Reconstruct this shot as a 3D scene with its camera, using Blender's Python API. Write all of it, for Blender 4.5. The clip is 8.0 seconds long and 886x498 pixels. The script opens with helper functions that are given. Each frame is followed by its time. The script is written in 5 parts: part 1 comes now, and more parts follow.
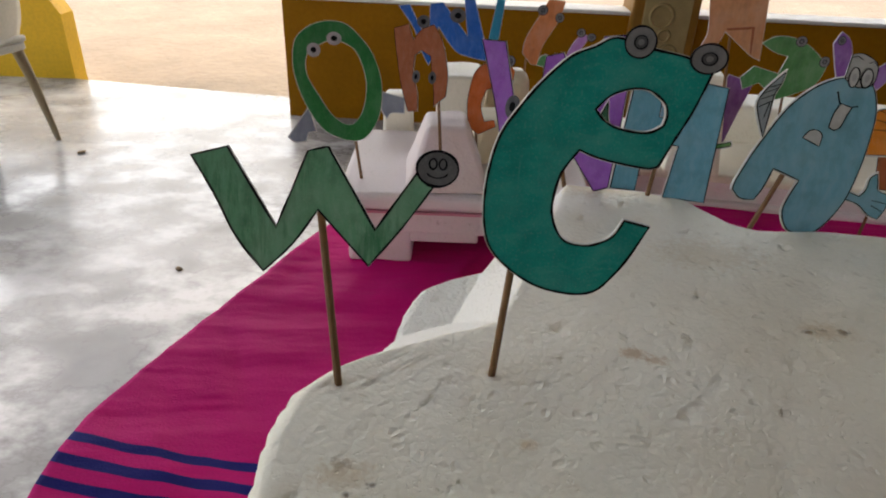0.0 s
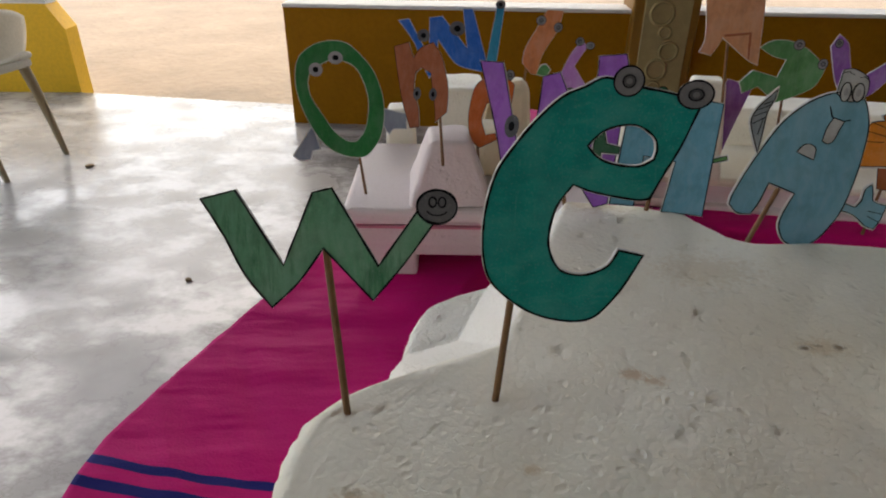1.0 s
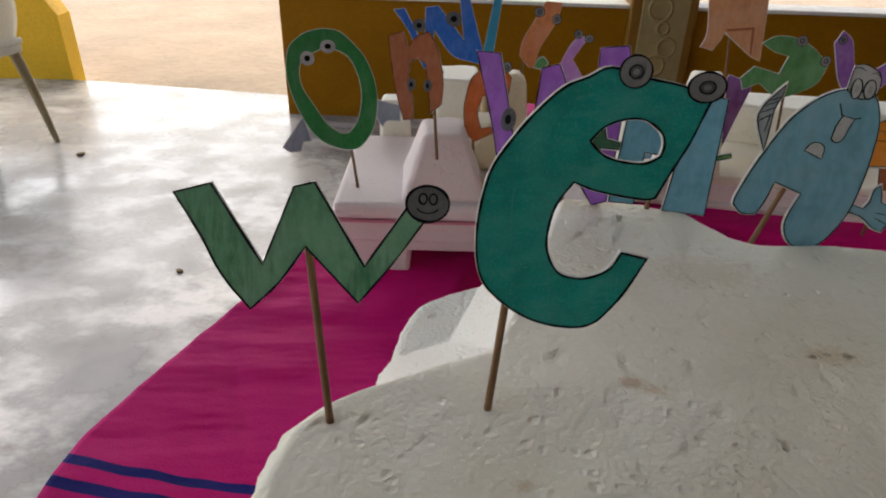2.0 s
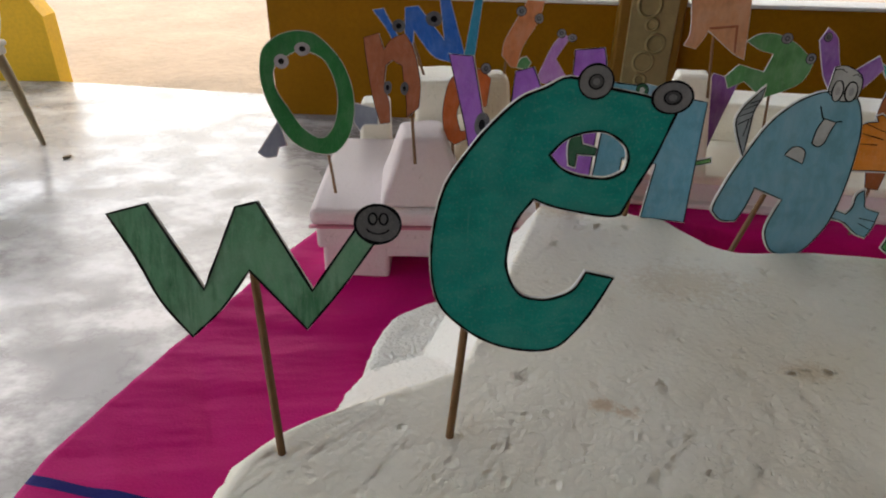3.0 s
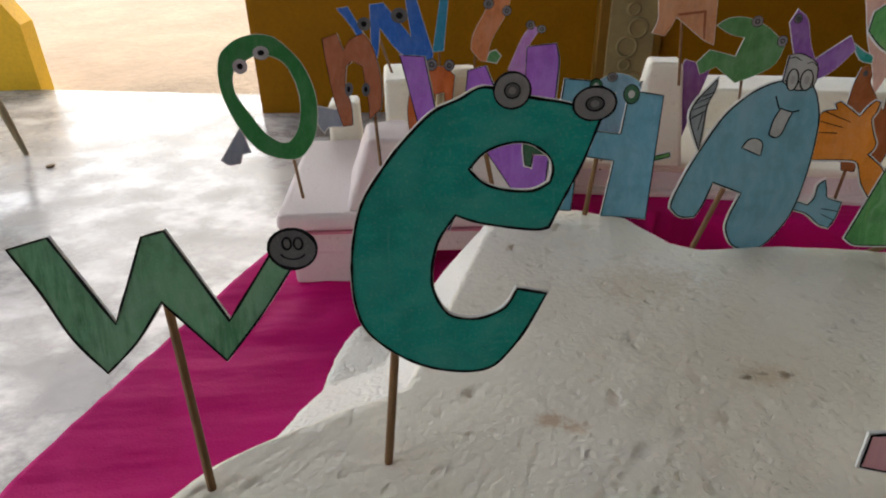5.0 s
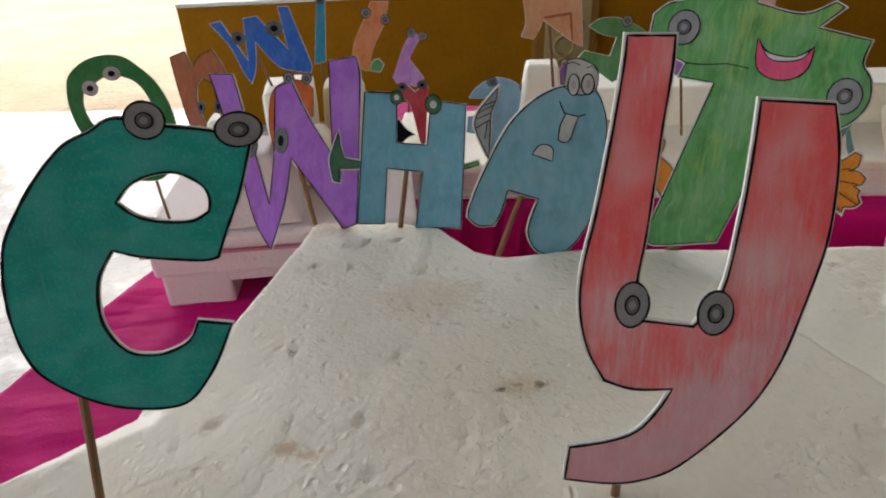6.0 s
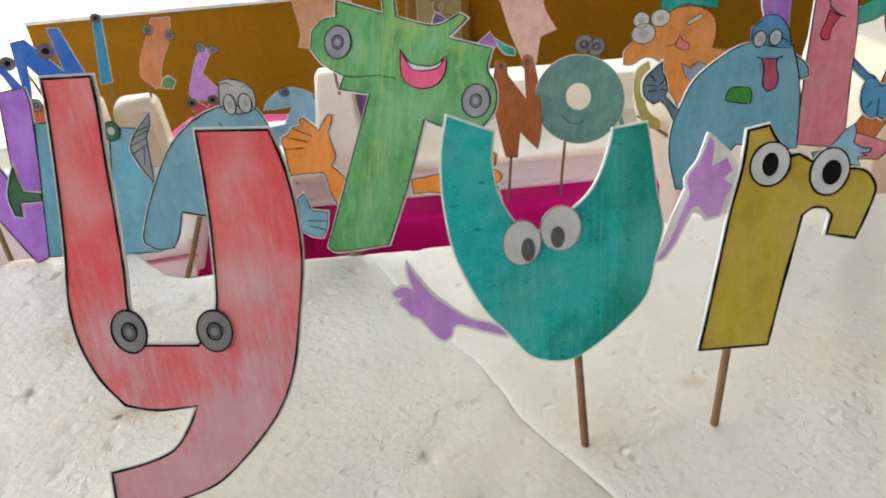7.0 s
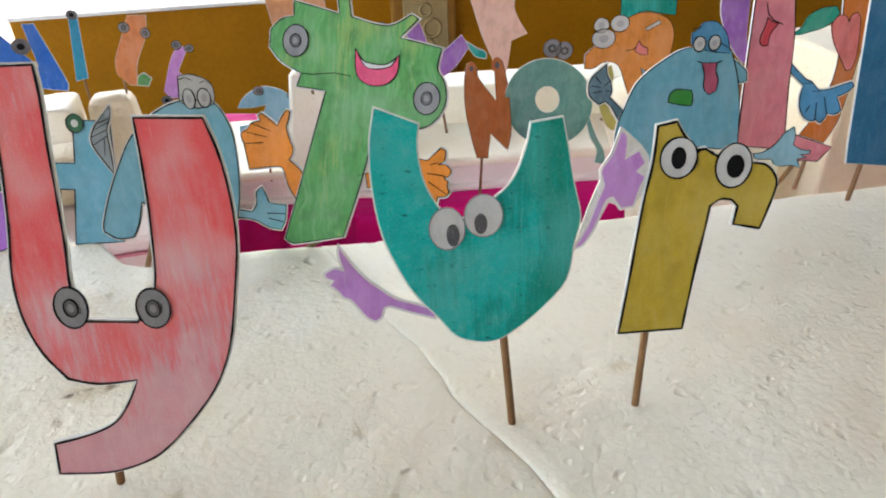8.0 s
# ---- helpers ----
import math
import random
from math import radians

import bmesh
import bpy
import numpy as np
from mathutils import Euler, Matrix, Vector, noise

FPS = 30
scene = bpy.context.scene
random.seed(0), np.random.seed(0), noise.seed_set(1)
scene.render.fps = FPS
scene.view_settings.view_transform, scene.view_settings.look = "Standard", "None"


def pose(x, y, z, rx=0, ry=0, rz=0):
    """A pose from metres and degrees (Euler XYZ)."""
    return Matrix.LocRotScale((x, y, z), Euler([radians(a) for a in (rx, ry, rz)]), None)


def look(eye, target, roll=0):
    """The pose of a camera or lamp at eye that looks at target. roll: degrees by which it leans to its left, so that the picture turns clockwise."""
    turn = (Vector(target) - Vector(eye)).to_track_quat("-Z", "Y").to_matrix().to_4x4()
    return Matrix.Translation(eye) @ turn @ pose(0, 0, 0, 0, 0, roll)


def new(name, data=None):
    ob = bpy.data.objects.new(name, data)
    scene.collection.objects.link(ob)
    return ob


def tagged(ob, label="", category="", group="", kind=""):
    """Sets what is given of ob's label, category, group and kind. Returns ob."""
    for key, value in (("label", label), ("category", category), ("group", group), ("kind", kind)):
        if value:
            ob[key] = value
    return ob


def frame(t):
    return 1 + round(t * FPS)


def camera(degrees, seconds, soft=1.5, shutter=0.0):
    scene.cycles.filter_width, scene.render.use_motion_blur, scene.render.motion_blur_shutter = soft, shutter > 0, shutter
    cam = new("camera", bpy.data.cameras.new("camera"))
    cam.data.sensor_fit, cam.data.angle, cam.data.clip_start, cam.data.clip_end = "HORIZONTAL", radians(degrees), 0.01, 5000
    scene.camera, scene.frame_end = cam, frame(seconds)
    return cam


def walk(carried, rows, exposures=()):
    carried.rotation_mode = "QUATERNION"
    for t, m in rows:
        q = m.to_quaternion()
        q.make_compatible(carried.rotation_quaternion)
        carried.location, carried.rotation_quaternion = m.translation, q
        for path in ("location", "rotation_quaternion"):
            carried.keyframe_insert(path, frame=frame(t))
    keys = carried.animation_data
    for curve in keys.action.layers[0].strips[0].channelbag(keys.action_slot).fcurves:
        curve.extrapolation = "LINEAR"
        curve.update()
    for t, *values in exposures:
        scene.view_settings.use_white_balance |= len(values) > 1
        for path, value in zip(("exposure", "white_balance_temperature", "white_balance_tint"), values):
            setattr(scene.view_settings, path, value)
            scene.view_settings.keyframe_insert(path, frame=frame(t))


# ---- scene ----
from mathutils import geometry

cam = camera(68.42, 8.0, soft=2.0)
PATH = [
    (0, (0.07296, 0.05080, 0.93812), (0.11938, 0.92500, 0.45478), 2.41),
    (0.5, (0.06092, 0.04807, 0.94393), (0.09480, 0.92584, 0.46605), 2.33),
    (1, (0.07457, 0.04918, 0.95056), (0.10959, 0.92424, 0.46781), 0.53),
    (2.3, (0.07706, 0.06724, 0.94410), (0.12252, 0.93511, 0.44941), 1.75),
    (2.5, (0.07992, 0.07100, 0.94341), (0.12588, 0.93776, 0.44680), 1.73),
    (3, (0.08760, 0.07374, 0.94643), (0.14032, 0.94139, 0.45207), 1.18),
    (3.5, (0.09014, 0.07519, 0.94820), (0.14573, 0.94423, 0.45659), 0.98),
    (4, (0.08881, 0.07652, 0.94879), (0.14948, 0.94812, 0.46234), 1.17),
    (5.3, (0.11797, 0.08418, 0.94866), (0.17946, 0.94325, 0.44051), -1.61),
    (5.5, (0.12627, 0.08162, 0.94955), (0.18993, 0.94133, 0.44275), -2.03),
    (5.6, (0.13120, 0.07833, 0.95131), (0.19460, 0.93646, 0.44179), -2.39),
    (5.8, (0.14957, 0.07846, 0.94908), (0.23007, 0.94049, 0.44866), -1.97),
    (5.9, (0.16720, 0.08121, 0.94992), (0.26157, 0.94056, 0.44731), -2.31),
    (6, (0.18166, 0.08166, 0.94948), (0.28991, 0.94013, 0.44816), -2.52),
    (6.1, (0.19546, 0.08176, 0.94689), (0.32175, 0.93601, 0.44261), -2.48),
    (6.2, (0.20837, 0.08216, 0.94624), (0.36192, 0.93162, 0.44143), -2.10),
    (6.3, (0.22154, 0.08175, 0.94941), (0.41309, 0.92197, 0.44212), -1.02),
    (6.4, (0.23688, 0.08155, 0.95059), (0.43533, 0.92079, 0.44434), -1.92),
    (6.6, (0.25641, 0.07673, 0.94970), (0.47642, 0.91035, 0.44306), -2.21),
    (6.8, (0.27659, 0.06537, 0.95207), (0.49654, 0.89376, 0.43692), -3.65),
    (7, (0.28399, 0.05453, 0.95367), (0.51259, 0.88449, 0.44484), -3.69),
    (7.5, (0.29082, 0.04320, 0.95833), (0.52660, 0.87317, 0.45280), -3.25),
    (8, (0.29610, 0.03804, 0.95394), (0.54366, 0.86514, 0.44933), -2.45),
]
GAIN = 1.93
EXPO = [(0.0, 0.08), (0.5, -0.03), (1.0, -0.08), (2.5, 0.06), (4.0, 0.12), (5.5, 0.17), (5.9, 0.35), (6.2, 0.85), (6.5, 1.15), (7.0, 1.45), (8.0, 1.48)]
walk(cam, [(t, look(eye, target, roll)) for t, eye, target, roll in PATH], [(t, e + GAIN, 7400 - 350 * min(1, max(0, t - 6.2)), 7 - 3 * min(1, max(0, t - 6.2))) for t, e in EXPO])

# ---- light: open pavilion under a hazy day ----
world = bpy.data.worlds.new("sky")
scene.world = world
world.use_nodes = True
wn = world.node_tree.nodes
sky = wn.new("ShaderNodeTexSky")
sky.sky_type, sky.sun_disc = "NISHITA", False
sky.sun_elevation, sky.sun_rotation = radians(60), radians(-15)
sky.dust_density, sky.air_density = 5.0, 1.0
wn["Background"].inputs["Strength"].default_value = 0.15
world.node_tree.links.new(sky.outputs["Color"], wn["Background"].inputs["Color"])
sun = new("sun", bpy.data.lights.new("sun", "SUN"))
sun.data.energy, sun.data.angle, sun.data.color = 0.36, radians(0.6), (1.0, 0.93, 0.82)
sun.matrix_world = look((-1.5, 5.6, 10.0), (0, 0, 0))

# ---- materials ----
def shader(name, rough=0.6, metal=0.0, gloss=0.5):
    m = bpy.data.materials.new(name)
    m.use_nodes = True
    b = m.node_tree.nodes["Principled BSDF"]
    b.inputs["Roughness"].default_value, b.inputs["Metallic"].default_value = rough, metal
    b.inputs["Specular IOR Level"].default_value = gloss
    return m, m.node_tree.nodes, m.node_tree.links, b


def coords(nodes, links, scale=(1, 1, 1), kind="Object", turn=(0, 0, 0)):
    tc, mp = nodes.new("ShaderNodeTexCoord"), nodes.new("ShaderNodeMapping")
    mp.inputs["Scale"].default_value, mp.inputs["Rotation"].default_value = scale, turn
    links.new(tc.outputs[kind], mp.inputs["Vector"])
    return mp.outputs["Vector"]


def grain(nodes, links, vec, scale, detail=3.0, rough=0.55):
    n = nodes.new("ShaderNodeTexNoise")
    n.inputs["Scale"].default_value, n.inputs["Detail"].default_value, n.inputs["Roughness"].default_value = scale, detail, rough
    links.new(vec, n.inputs["Vector"])
    return n.outputs["Fac"]


def ramp(nodes, links, fac, stops):
    r = nodes.new("ShaderNodeValToRGB")
    while len(r.color_ramp.elements) < len(stops):
        r.color_ramp.elements.new(0.5)
    for e, (p, c) in zip(r.color_ramp.elements, stops):
        e.position, e.color = p, (c, c, c, 1) if isinstance(c, (int, float)) else (*c, 1)
    links.new(fac, r.inputs["Fac"])
    return r.outputs["Color"]


def blend(nodes, links, fac, a, b, mode="MIX"):
    m = nodes.new("ShaderNodeMix")
    m.data_type, m.blend_type = "RGBA", mode
    for socket, v in ((m.inputs["Factor"], fac), (m.inputs["A"], a), (m.inputs["B"], b)):
        if isinstance(v, (int, float)):
            socket.default_value = v
        elif isinstance(v, tuple):
            socket.default_value = (*v, 1)
        else:
            links.new(v, socket)
    return m.outputs["Result"]


def relief(nodes, links, bsdf, height, strength, distance):
    b = nodes.new("ShaderNodeBump")
    b.inputs["Strength"].default_value, b.inputs["Distance"].default_value = strength, distance
    links.new(height, b.inputs["Height"])
    links.new(b.outputs["Normal"], bsdf.inputs["Normal"])


def crayon(name, colour, pale=0.28, streak=(300, 60, 70), dark=0.75, second=None, cover=0.5, flecks=0.0, slope=None):
    """Pencil and marker strokes on paper: pooled ink, pale gaps, darker overlaps, paper tooth; second: a colour scribbled over."""
    m, n, l, b = shader(name, 0.62, 0.0, 0.25)
    v = coords(n, l)
    bend = blend(n, l, 0.012, v, grain_colour(n, l, v, 60))
    mp = n.new("ShaderNodeMapping")
    mp.inputs["Scale"].default_value, mp.inputs["Rotation"].default_value = streak, (0, 0.25, 0)
    l.new(bend, mp.inputs["Vector"])
    s = grain(n, l, mp.outputs["Vector"], 1.0, 5, 0.65)
    pool = grain(n, l, v, 95, 5, 0.6)
    wide = grain(n, l, v, 38, 2)
    tooth = grain(n, l, v, 1300, 3)
    light = tuple(c + (0.72 - c) * pale for c in colour)
    deep = tuple(c * dark for c in colour)
    c = ramp(n, l, s, [(0.28, blend_of(deep, colour, 0.4)), (0.5, colour), (0.75, blend_of(colour, light, 0.7))])
    c = blend(n, l, ramp(n, l, pool, [(0.36, 0.6), (0.52, 0.0)]), c, deep)
    if second:
        area = grain(n, l, coords(n, l, (1.0, 1.0, 0.55)), 45, 2, 0.5)
        scrawl = grain(n, l, coords(n, l, (640, 60, 75), turn=(0, -0.14, 0)), 0.8, 6, 0.72)
        both = blend(n, l, 0.46, area, scrawl)
        if slope:
            sp, mr = n.new("ShaderNodeSeparateXYZ"), n.new("ShaderNodeMapRange")
            l.new(v, sp.inputs["Vector"])
            l.new(sp.outputs[slope[0]], mr.inputs["Value"])
            mr.inputs["From Min"].default_value, mr.inputs["From Max"].default_value = slope[1], slope[2]
            both = blend(n, l, 0.3, both, mr.outputs["Result"])
        c = blend(n, l, ramp(n, l, both, [(0.62 - 0.26 * cover, 0.0), (0.68 - 0.26 * cover, 0.6), (0.77 - 0.26 * cover, 0.95)]), c, second)
    c = blend(n, l, ramp(n, l, wide, [(0.48, 0.0), (0.72, 0.6)]), c, light)
    if flecks:
        dash = grain(n, l, coords(n, l, (230, 60, 430), turn=(0, 0.7, 0)), 1.0, 4, 0.6)
        c = blend(n, l, ramp(n, l, dash, [(0.62, 0.0), (0.70, flecks)]), c, tuple(x * 0.25 for x in colour))
    rub = grain(n, l, coords(n, l, (900, 60, 60), turn=(0, 0.9, 0)), 1.0, 2, 0.5)
    c = blend(n, l, ramp(n, l, rub, [(0.64, 0.0), (0.76, 0.45)]), c, light)
    c = blend(n, l, ramp(n, l, tooth, [(0.54, 0.0), (0.74, 0.09)]), c, (0.7, 0.7, 0.68))
    l.new(c, b.inputs["Base Color"])
    relief(n, l, b, blend(n, l, 0.25, tooth, wide), 0.3, 0.0006)
    return m


def blend_of(a, b, f):
    return tuple(x + (y - x) * f for x, y in zip(a, b))


def grain_colour(nodes, links, vec, scale):
    n = nodes.new("ShaderNodeTexNoise")
    n.inputs["Scale"].default_value = scale
    links.new(vec, n.inputs["Vector"])
    return n.outputs["Color"]


def plain(name, colour, rough=0.6, vary=0.2, scale=60, bump=0.15, depth=0.0004, gloss=0.35):
    m, n, l, b = shader(name, rough, 0.0, gloss)
    v = coords(n, l)
    f = grain(n, l, v, scale, 5)
    fine = grain(n, l, v, scale * 9, 3)
    c = blend(n, l, f, tuple(x * (1 - vary) for x in colour), tuple(min(1, x * (1 + vary)) for x in colour))
    c = blend(n, l, ramp(n, l, fine, [(0.35, 0.25), (0.6, 0.0)]), c, tuple(x * 0.6 for x in colour))
    l.new(c, b.inputs["Base Color"])
    relief(n, l, b, fine, bump, depth)
    return m


MINT = crayon("mint_marker", (0.14, 0.38, 0.225), 0.22, (300, 60, 70), 0.6, (0.025, 0.17, 0.07), 0.42)
TEAL = crayon("teal_marker", (0.0, 0.32, 0.285), 0.10, (70, 60, 260), 0.74)
LEAF = crayon("leaf_marker", (0.02, 0.21, 0.055), 0.1)
SKY = crayon("sky_marker", (0.20, 0.47, 0.62), 0.2)
SKY2 = crayon("blue_marker", (0.145, 0.40, 0.54), 0.2)
VIOLET = crayon("violet_marker", (0.31, 0.10, 0.47), 0.12)
VIOLET2 = crayon("violet_pencil", (0.32, 0.13, 0.5), 0.25)
GRASS = crayon("grass_pencil", (0.095, 0.33, 0.10), 0.25, (520, 60, 40), 0.6, (0.27, 0.40, 0.12), 0.36)
GRASS2 = crayon("green_patch", (0.03, 0.27, 0.04), 0.1)
ROSE = crayon("rose_pencil", (0.72, 0.37, 0.42), 0.40, (240, 60, 45), 0.88, (0.82, 0.10, 0.11), 0.38, 0.0, ("Z", -0.035, 0.075))
AQUA = crayon("aqua_marker", (0.0, 0.42, 0.40), 0.15, (200, 60, 200), 0.75, (0.0, 0.21, 0.15), 0.6, 0.9, ("X", -0.07, 0.07))
AQUA2 = crayon("aqua_leaf", (0.02, 0.33, 0.24), 0.2)
MUSTARD = crayon("mustard_marker", (0.47, 0.34, 0.035), 0.1)
PINK = crayon("pink_marker", (0.72, 0.22, 0.29), 0.25)
DEEP = crayon("deep_blue_marker", (0.02, 0.15, 0.31), 0.1)
DEEP2 = crayon("blue_glove", (0.07, 0.28, 0.52), 0.1)
ORANGE = crayon("orange_marker", (0.72, 0.27, 0.06), 0.15)
ORANGE2 = crayon("orange_e_marker", (0.63, 0.15, 0.035), 0.15)
TANGERINE = crayon("tangerine_marker", (0.72, 0.23, 0.02), 0.1)
SAGE = crayon("sage_marker", (0.12, 0.31, 0.28), 0.2)
RUST = crayon("rust_marker", (0.42, 0.13, 0.035), 0.1)
RUST2 = crayon("rust_pencil", (0.58, 0.17, 0.03), 0.15)
BRICK = crayon("brick_marker", (0.38, 0.12, 0.05), 0.1)
ULTRA = crayon("ultramarine_marker", (0.015, 0.13, 0.52), 0.12)
CYAN = crayon("cyan_marker", (0.02, 0.27, 0.46), 0.1)
PEACHO = crayon("pale_orange_marker", (0.70, 0.25, 0.10), 0.2)
LILAC = crayon("lilac_pencil", (0.54, 0.25, 0.67), 0.35, (260, 60, 90))
CRIMSON = crayon("crimson_marker", (0.58, 0.05, 0.08), 0.15)
CORAL = crayon("coral_marker", (0.72, 0.2, 0.2), 0.2)
HOTPINK = crayon("hot_pink_marker", (0.72, 0.08, 0.2), 0.15)
WINE = crayon("wine_marker", (0.42, 0.07, 0.14), 0.15)
ICE = crayon("ice_marker", (0.25, 0.5, 0.66), 0.25)
PEACH = crayon("peach_marker", (0.66, 0.33, 0.17), 0.2)
FERN = crayon("fern_marker", (0.1, 0.33, 0.12), 0.2)
PLUM = crayon("plum_marker", (0.26, 0.1, 0.36), 0.2)
BLUSH = crayon("blush_pencil", (0.72, 0.45, 0.38), 0.3)
OLIVE = crayon("olive_marker", (0.40, 0.36, 0.10), 0.2)
STEEL = crayon("steel_pencil", (0.12, 0.24, 0.34), 0.3, (700, 60, 200), 0.5)
GLOVE = crayon("glove_grey", (0.25, 0.30, 0.38), 0.2)
GLOVE2 = crayon("glove_pale_grey", (0.36, 0.42, 0.47), 0.3)
DARKGREEN = crayon("dark_green_marker", (0.03, 0.14, 0.07), 0.1)
DARKTEAL = crayon("dark_teal_marker", (0.03, 0.14, 0.16), 0.1)
GREY = crayon("grey_pencil", (0.22, 0.22, 0.24), 0.2)
GREYPAPER = crayon("grey_paper", (0.56, 0.57, 0.58), 0.3)
PALEGREY = crayon("pale_grey_pencil", (0.42, 0.42, 0.45), 0.3)
DARKGREY = crayon("dark_grey_pencil", (0.09, 0.09, 0.1), 0.15)
BLACK = plain("black_ink", (0.008, 0.008, 0.009), 0.7, gloss=0.08)
CARD = plain("white_card", (0.74, 0.74, 0.72), 0.7, 0.05)
WOOD = plain("bamboo_stick", (0.22, 0.11, 0.045), 0.45, 0.45, 120, 0.4)


def foam_material(name, tint, stain=1.0, marks=(), beads=0.0):
    """Packing foam: fused beads, dents, ochre stains and bounced light; marks: (x, y, reach, strength, colour) of
    stains; beads: how far a cut shows them.
    """
    m, n, l, b = shader(name, 0.5, 0.0, 0.35)
    v = coords(n, l, kind="Object")

    def cell(scale, bend, kind):
        k = n.new("ShaderNodeTexVoronoi")
        k.inputs["Scale"].default_value = scale
        l.new(blend(n, l, bend, v, grain_colour(n, l, v, scale * 0.7)), k.inputs["Vector"])
        return k.outputs[kind]
    bead = cell(400, 0.004, "Distance")
    speck = cell(170, 0.006, "Distance")
    lumps = grain(n, l, v, 110, 3, 0.5)
    broad = grain(n, l, v, 30, 3, 0.5)
    here = ramp(n, l, grain(n, l, v, 55, 2), [(0.45, 0.0), (0.54, 1.0)])
    dent = blend(n, l, 1.0, ramp(n, l, speck, [(0.12, 1.0), (0.34, 0.0)]), here, "MULTIPLY")
    nick = ramp(n, l, cell(520, 0.003, "Distance"), [(0.10, 1.0), (0.26, 0.0)])
    nick = blend(n, l, 1.0, nick, ramp(n, l, grain(n, l, v, 34, 3), [(0.46, 0.0), (0.60, 1.0)]), "MULTIPLY")
    dirt = ramp(n, l, grain(n, l, v, 40, 6, 0.7), [(0.62, 0.0), (0.76, 0.3 * stain)])
    # broad ochre: stains, plus light bounced off the wall put into the colour
    ochre_cast = ramp(n, l, grain(n, l, v, 7, 5), [(0.40, 0.0), (0.74, 0.6 * stain)])
    c = blend(n, l, ramp(n, l, bead, [(0.1, 0.0), (0.9, 0.2)]), tint, tuple(x * 0.8 for x in tint))
    c = blend(n, l, ochre_cast, c, (0.74, 0.62, 0.43))
    c = blend(n, l, dirt, c, (0.56, 0.40, 0.21))
    # dents tinted a little darker: their shade is put into the colour
    c = blend(n, l, blend(n, l, 1.0, dent, (0.08, 0.08, 0.08), "MULTIPLY"), c, (0.50, 0.42, 0.32))
    ragged = grain(n, l, v, 420, 4, 0.7)
    for x, y, reach, strength, colour in marks:
        tc, sub, ln = n.new("ShaderNodeTexCoord"), n.new("ShaderNodeVectorMath"), n.new("ShaderNodeVectorMath")
        sub.operation, ln.operation = "MULTIPLY_ADD", "LENGTH"
        sub.inputs[1].default_value, sub.inputs[2].default_value = (1, 1.6, 0), (-x, -1.6 * y, 0)
        l.new(tc.outputs["Object"], sub.inputs[0])
        l.new(sub.outputs["Vector"], ln.inputs[0])
        k = n.new("ShaderNodeMath")
        k.operation = "MULTIPLY_ADD"
        k.inputs[1].default_value, k.inputs[2].default_value = reach * 2.4, -reach * 1.2
        l.new(ragged, k.inputs[0])
        s = n.new("ShaderNodeMath")
        s.operation = "ADD"
        l.new(ln.outputs["Value"], s.inputs[0])
        l.new(k.outputs[0], s.inputs[1])
        r = n.new("ShaderNodeMapRange")
        r.inputs["From Min"].default_value, r.inputs["From Max"].default_value = reach * 0.3, reach
        r.inputs["To Min"].default_value, r.inputs["To Max"].default_value = strength, 0.0
        l.new(s.outputs[0], r.inputs["Value"])
        c = blend(n, l, r.outputs["Result"], c, colour)
    l.new(c, b.inputs["Base Color"])
    def sunk(height, hole, depth):
        return blend(n, l, depth, height, blend(n, l, 1.0, (1.0, 1.0, 1.0), hole, "SUBTRACT"))
    h = sunk(blend(n, l, 0.5, lumps, broad), bead, 0.28 + 0.45 * beads)
    h = sunk(h, dent, 0.3 * (1 - beads))
    h = sunk(h, nick, 0.22 * (1 - beads))
    relief(n, l, b, h, 0.5, 0.0034 + 0.0008 * beads)
    return m


BURN, GLUE, TAN = (0.10, 0.06, 0.025), (0.55, 0.34, 0.16), (0.58, 0.42, 0.22)
MARKS = [(0.2195, 0.2415, 0.0030, 0.9, BURN), (0.225, 0.243, 0.0025, 0.6, BURN), (0.2325, 0.2415, 0.0032, 0.85, BURN), (0.226, 0.242, 0.011, 0.45, TAN),
         (0.150, 0.2285, 0.006, 0.6, GLUE), (0.157, 0.225, 0.005, 0.5, GLUE), (0.107, 0.186, 0.004, 0.6, TAN), (0.0545, 0.178, 0.004, 0.5, BURN),
         (0.0570, 0.168, 0.0022, 0.8, BURN), (0.063, 0.171, 0.0018, 0.7, BURN), (0.055, 0.175, 0.010, 0.45, TAN), (0.167, 0.372, 0.02, 0.5, TAN),
         (0.205, 0.30, 0.03, 0.35, TAN), (0.405, 0.19, 0.006, 0.4, TAN), (0.257, 0.213, 0.005, 0.45, TAN)]
FOAM = foam_material("white_foam", (0.93, 0.895, 0.785), 1.0, MARKS)
FOAM_CUT = foam_material("cut_foam", (0.92, 0.90, 0.84), 0.1, (), 0.9)
FOAM_PINK = foam_material("pink_tinged_foam", (0.80, 0.70, 0.71), 0.25)
FOAM_BEIGE = foam_material("beige_stained_foam", (0.80, 0.70, 0.53), 1.0)
MARKER = plain("pink_pen_line", (0.66, 0.25, 0.33), 0.7)
STAIN = plain("brown_burn_mark", (0.16, 0.10, 0.05), 0.8, 0.5, 900)


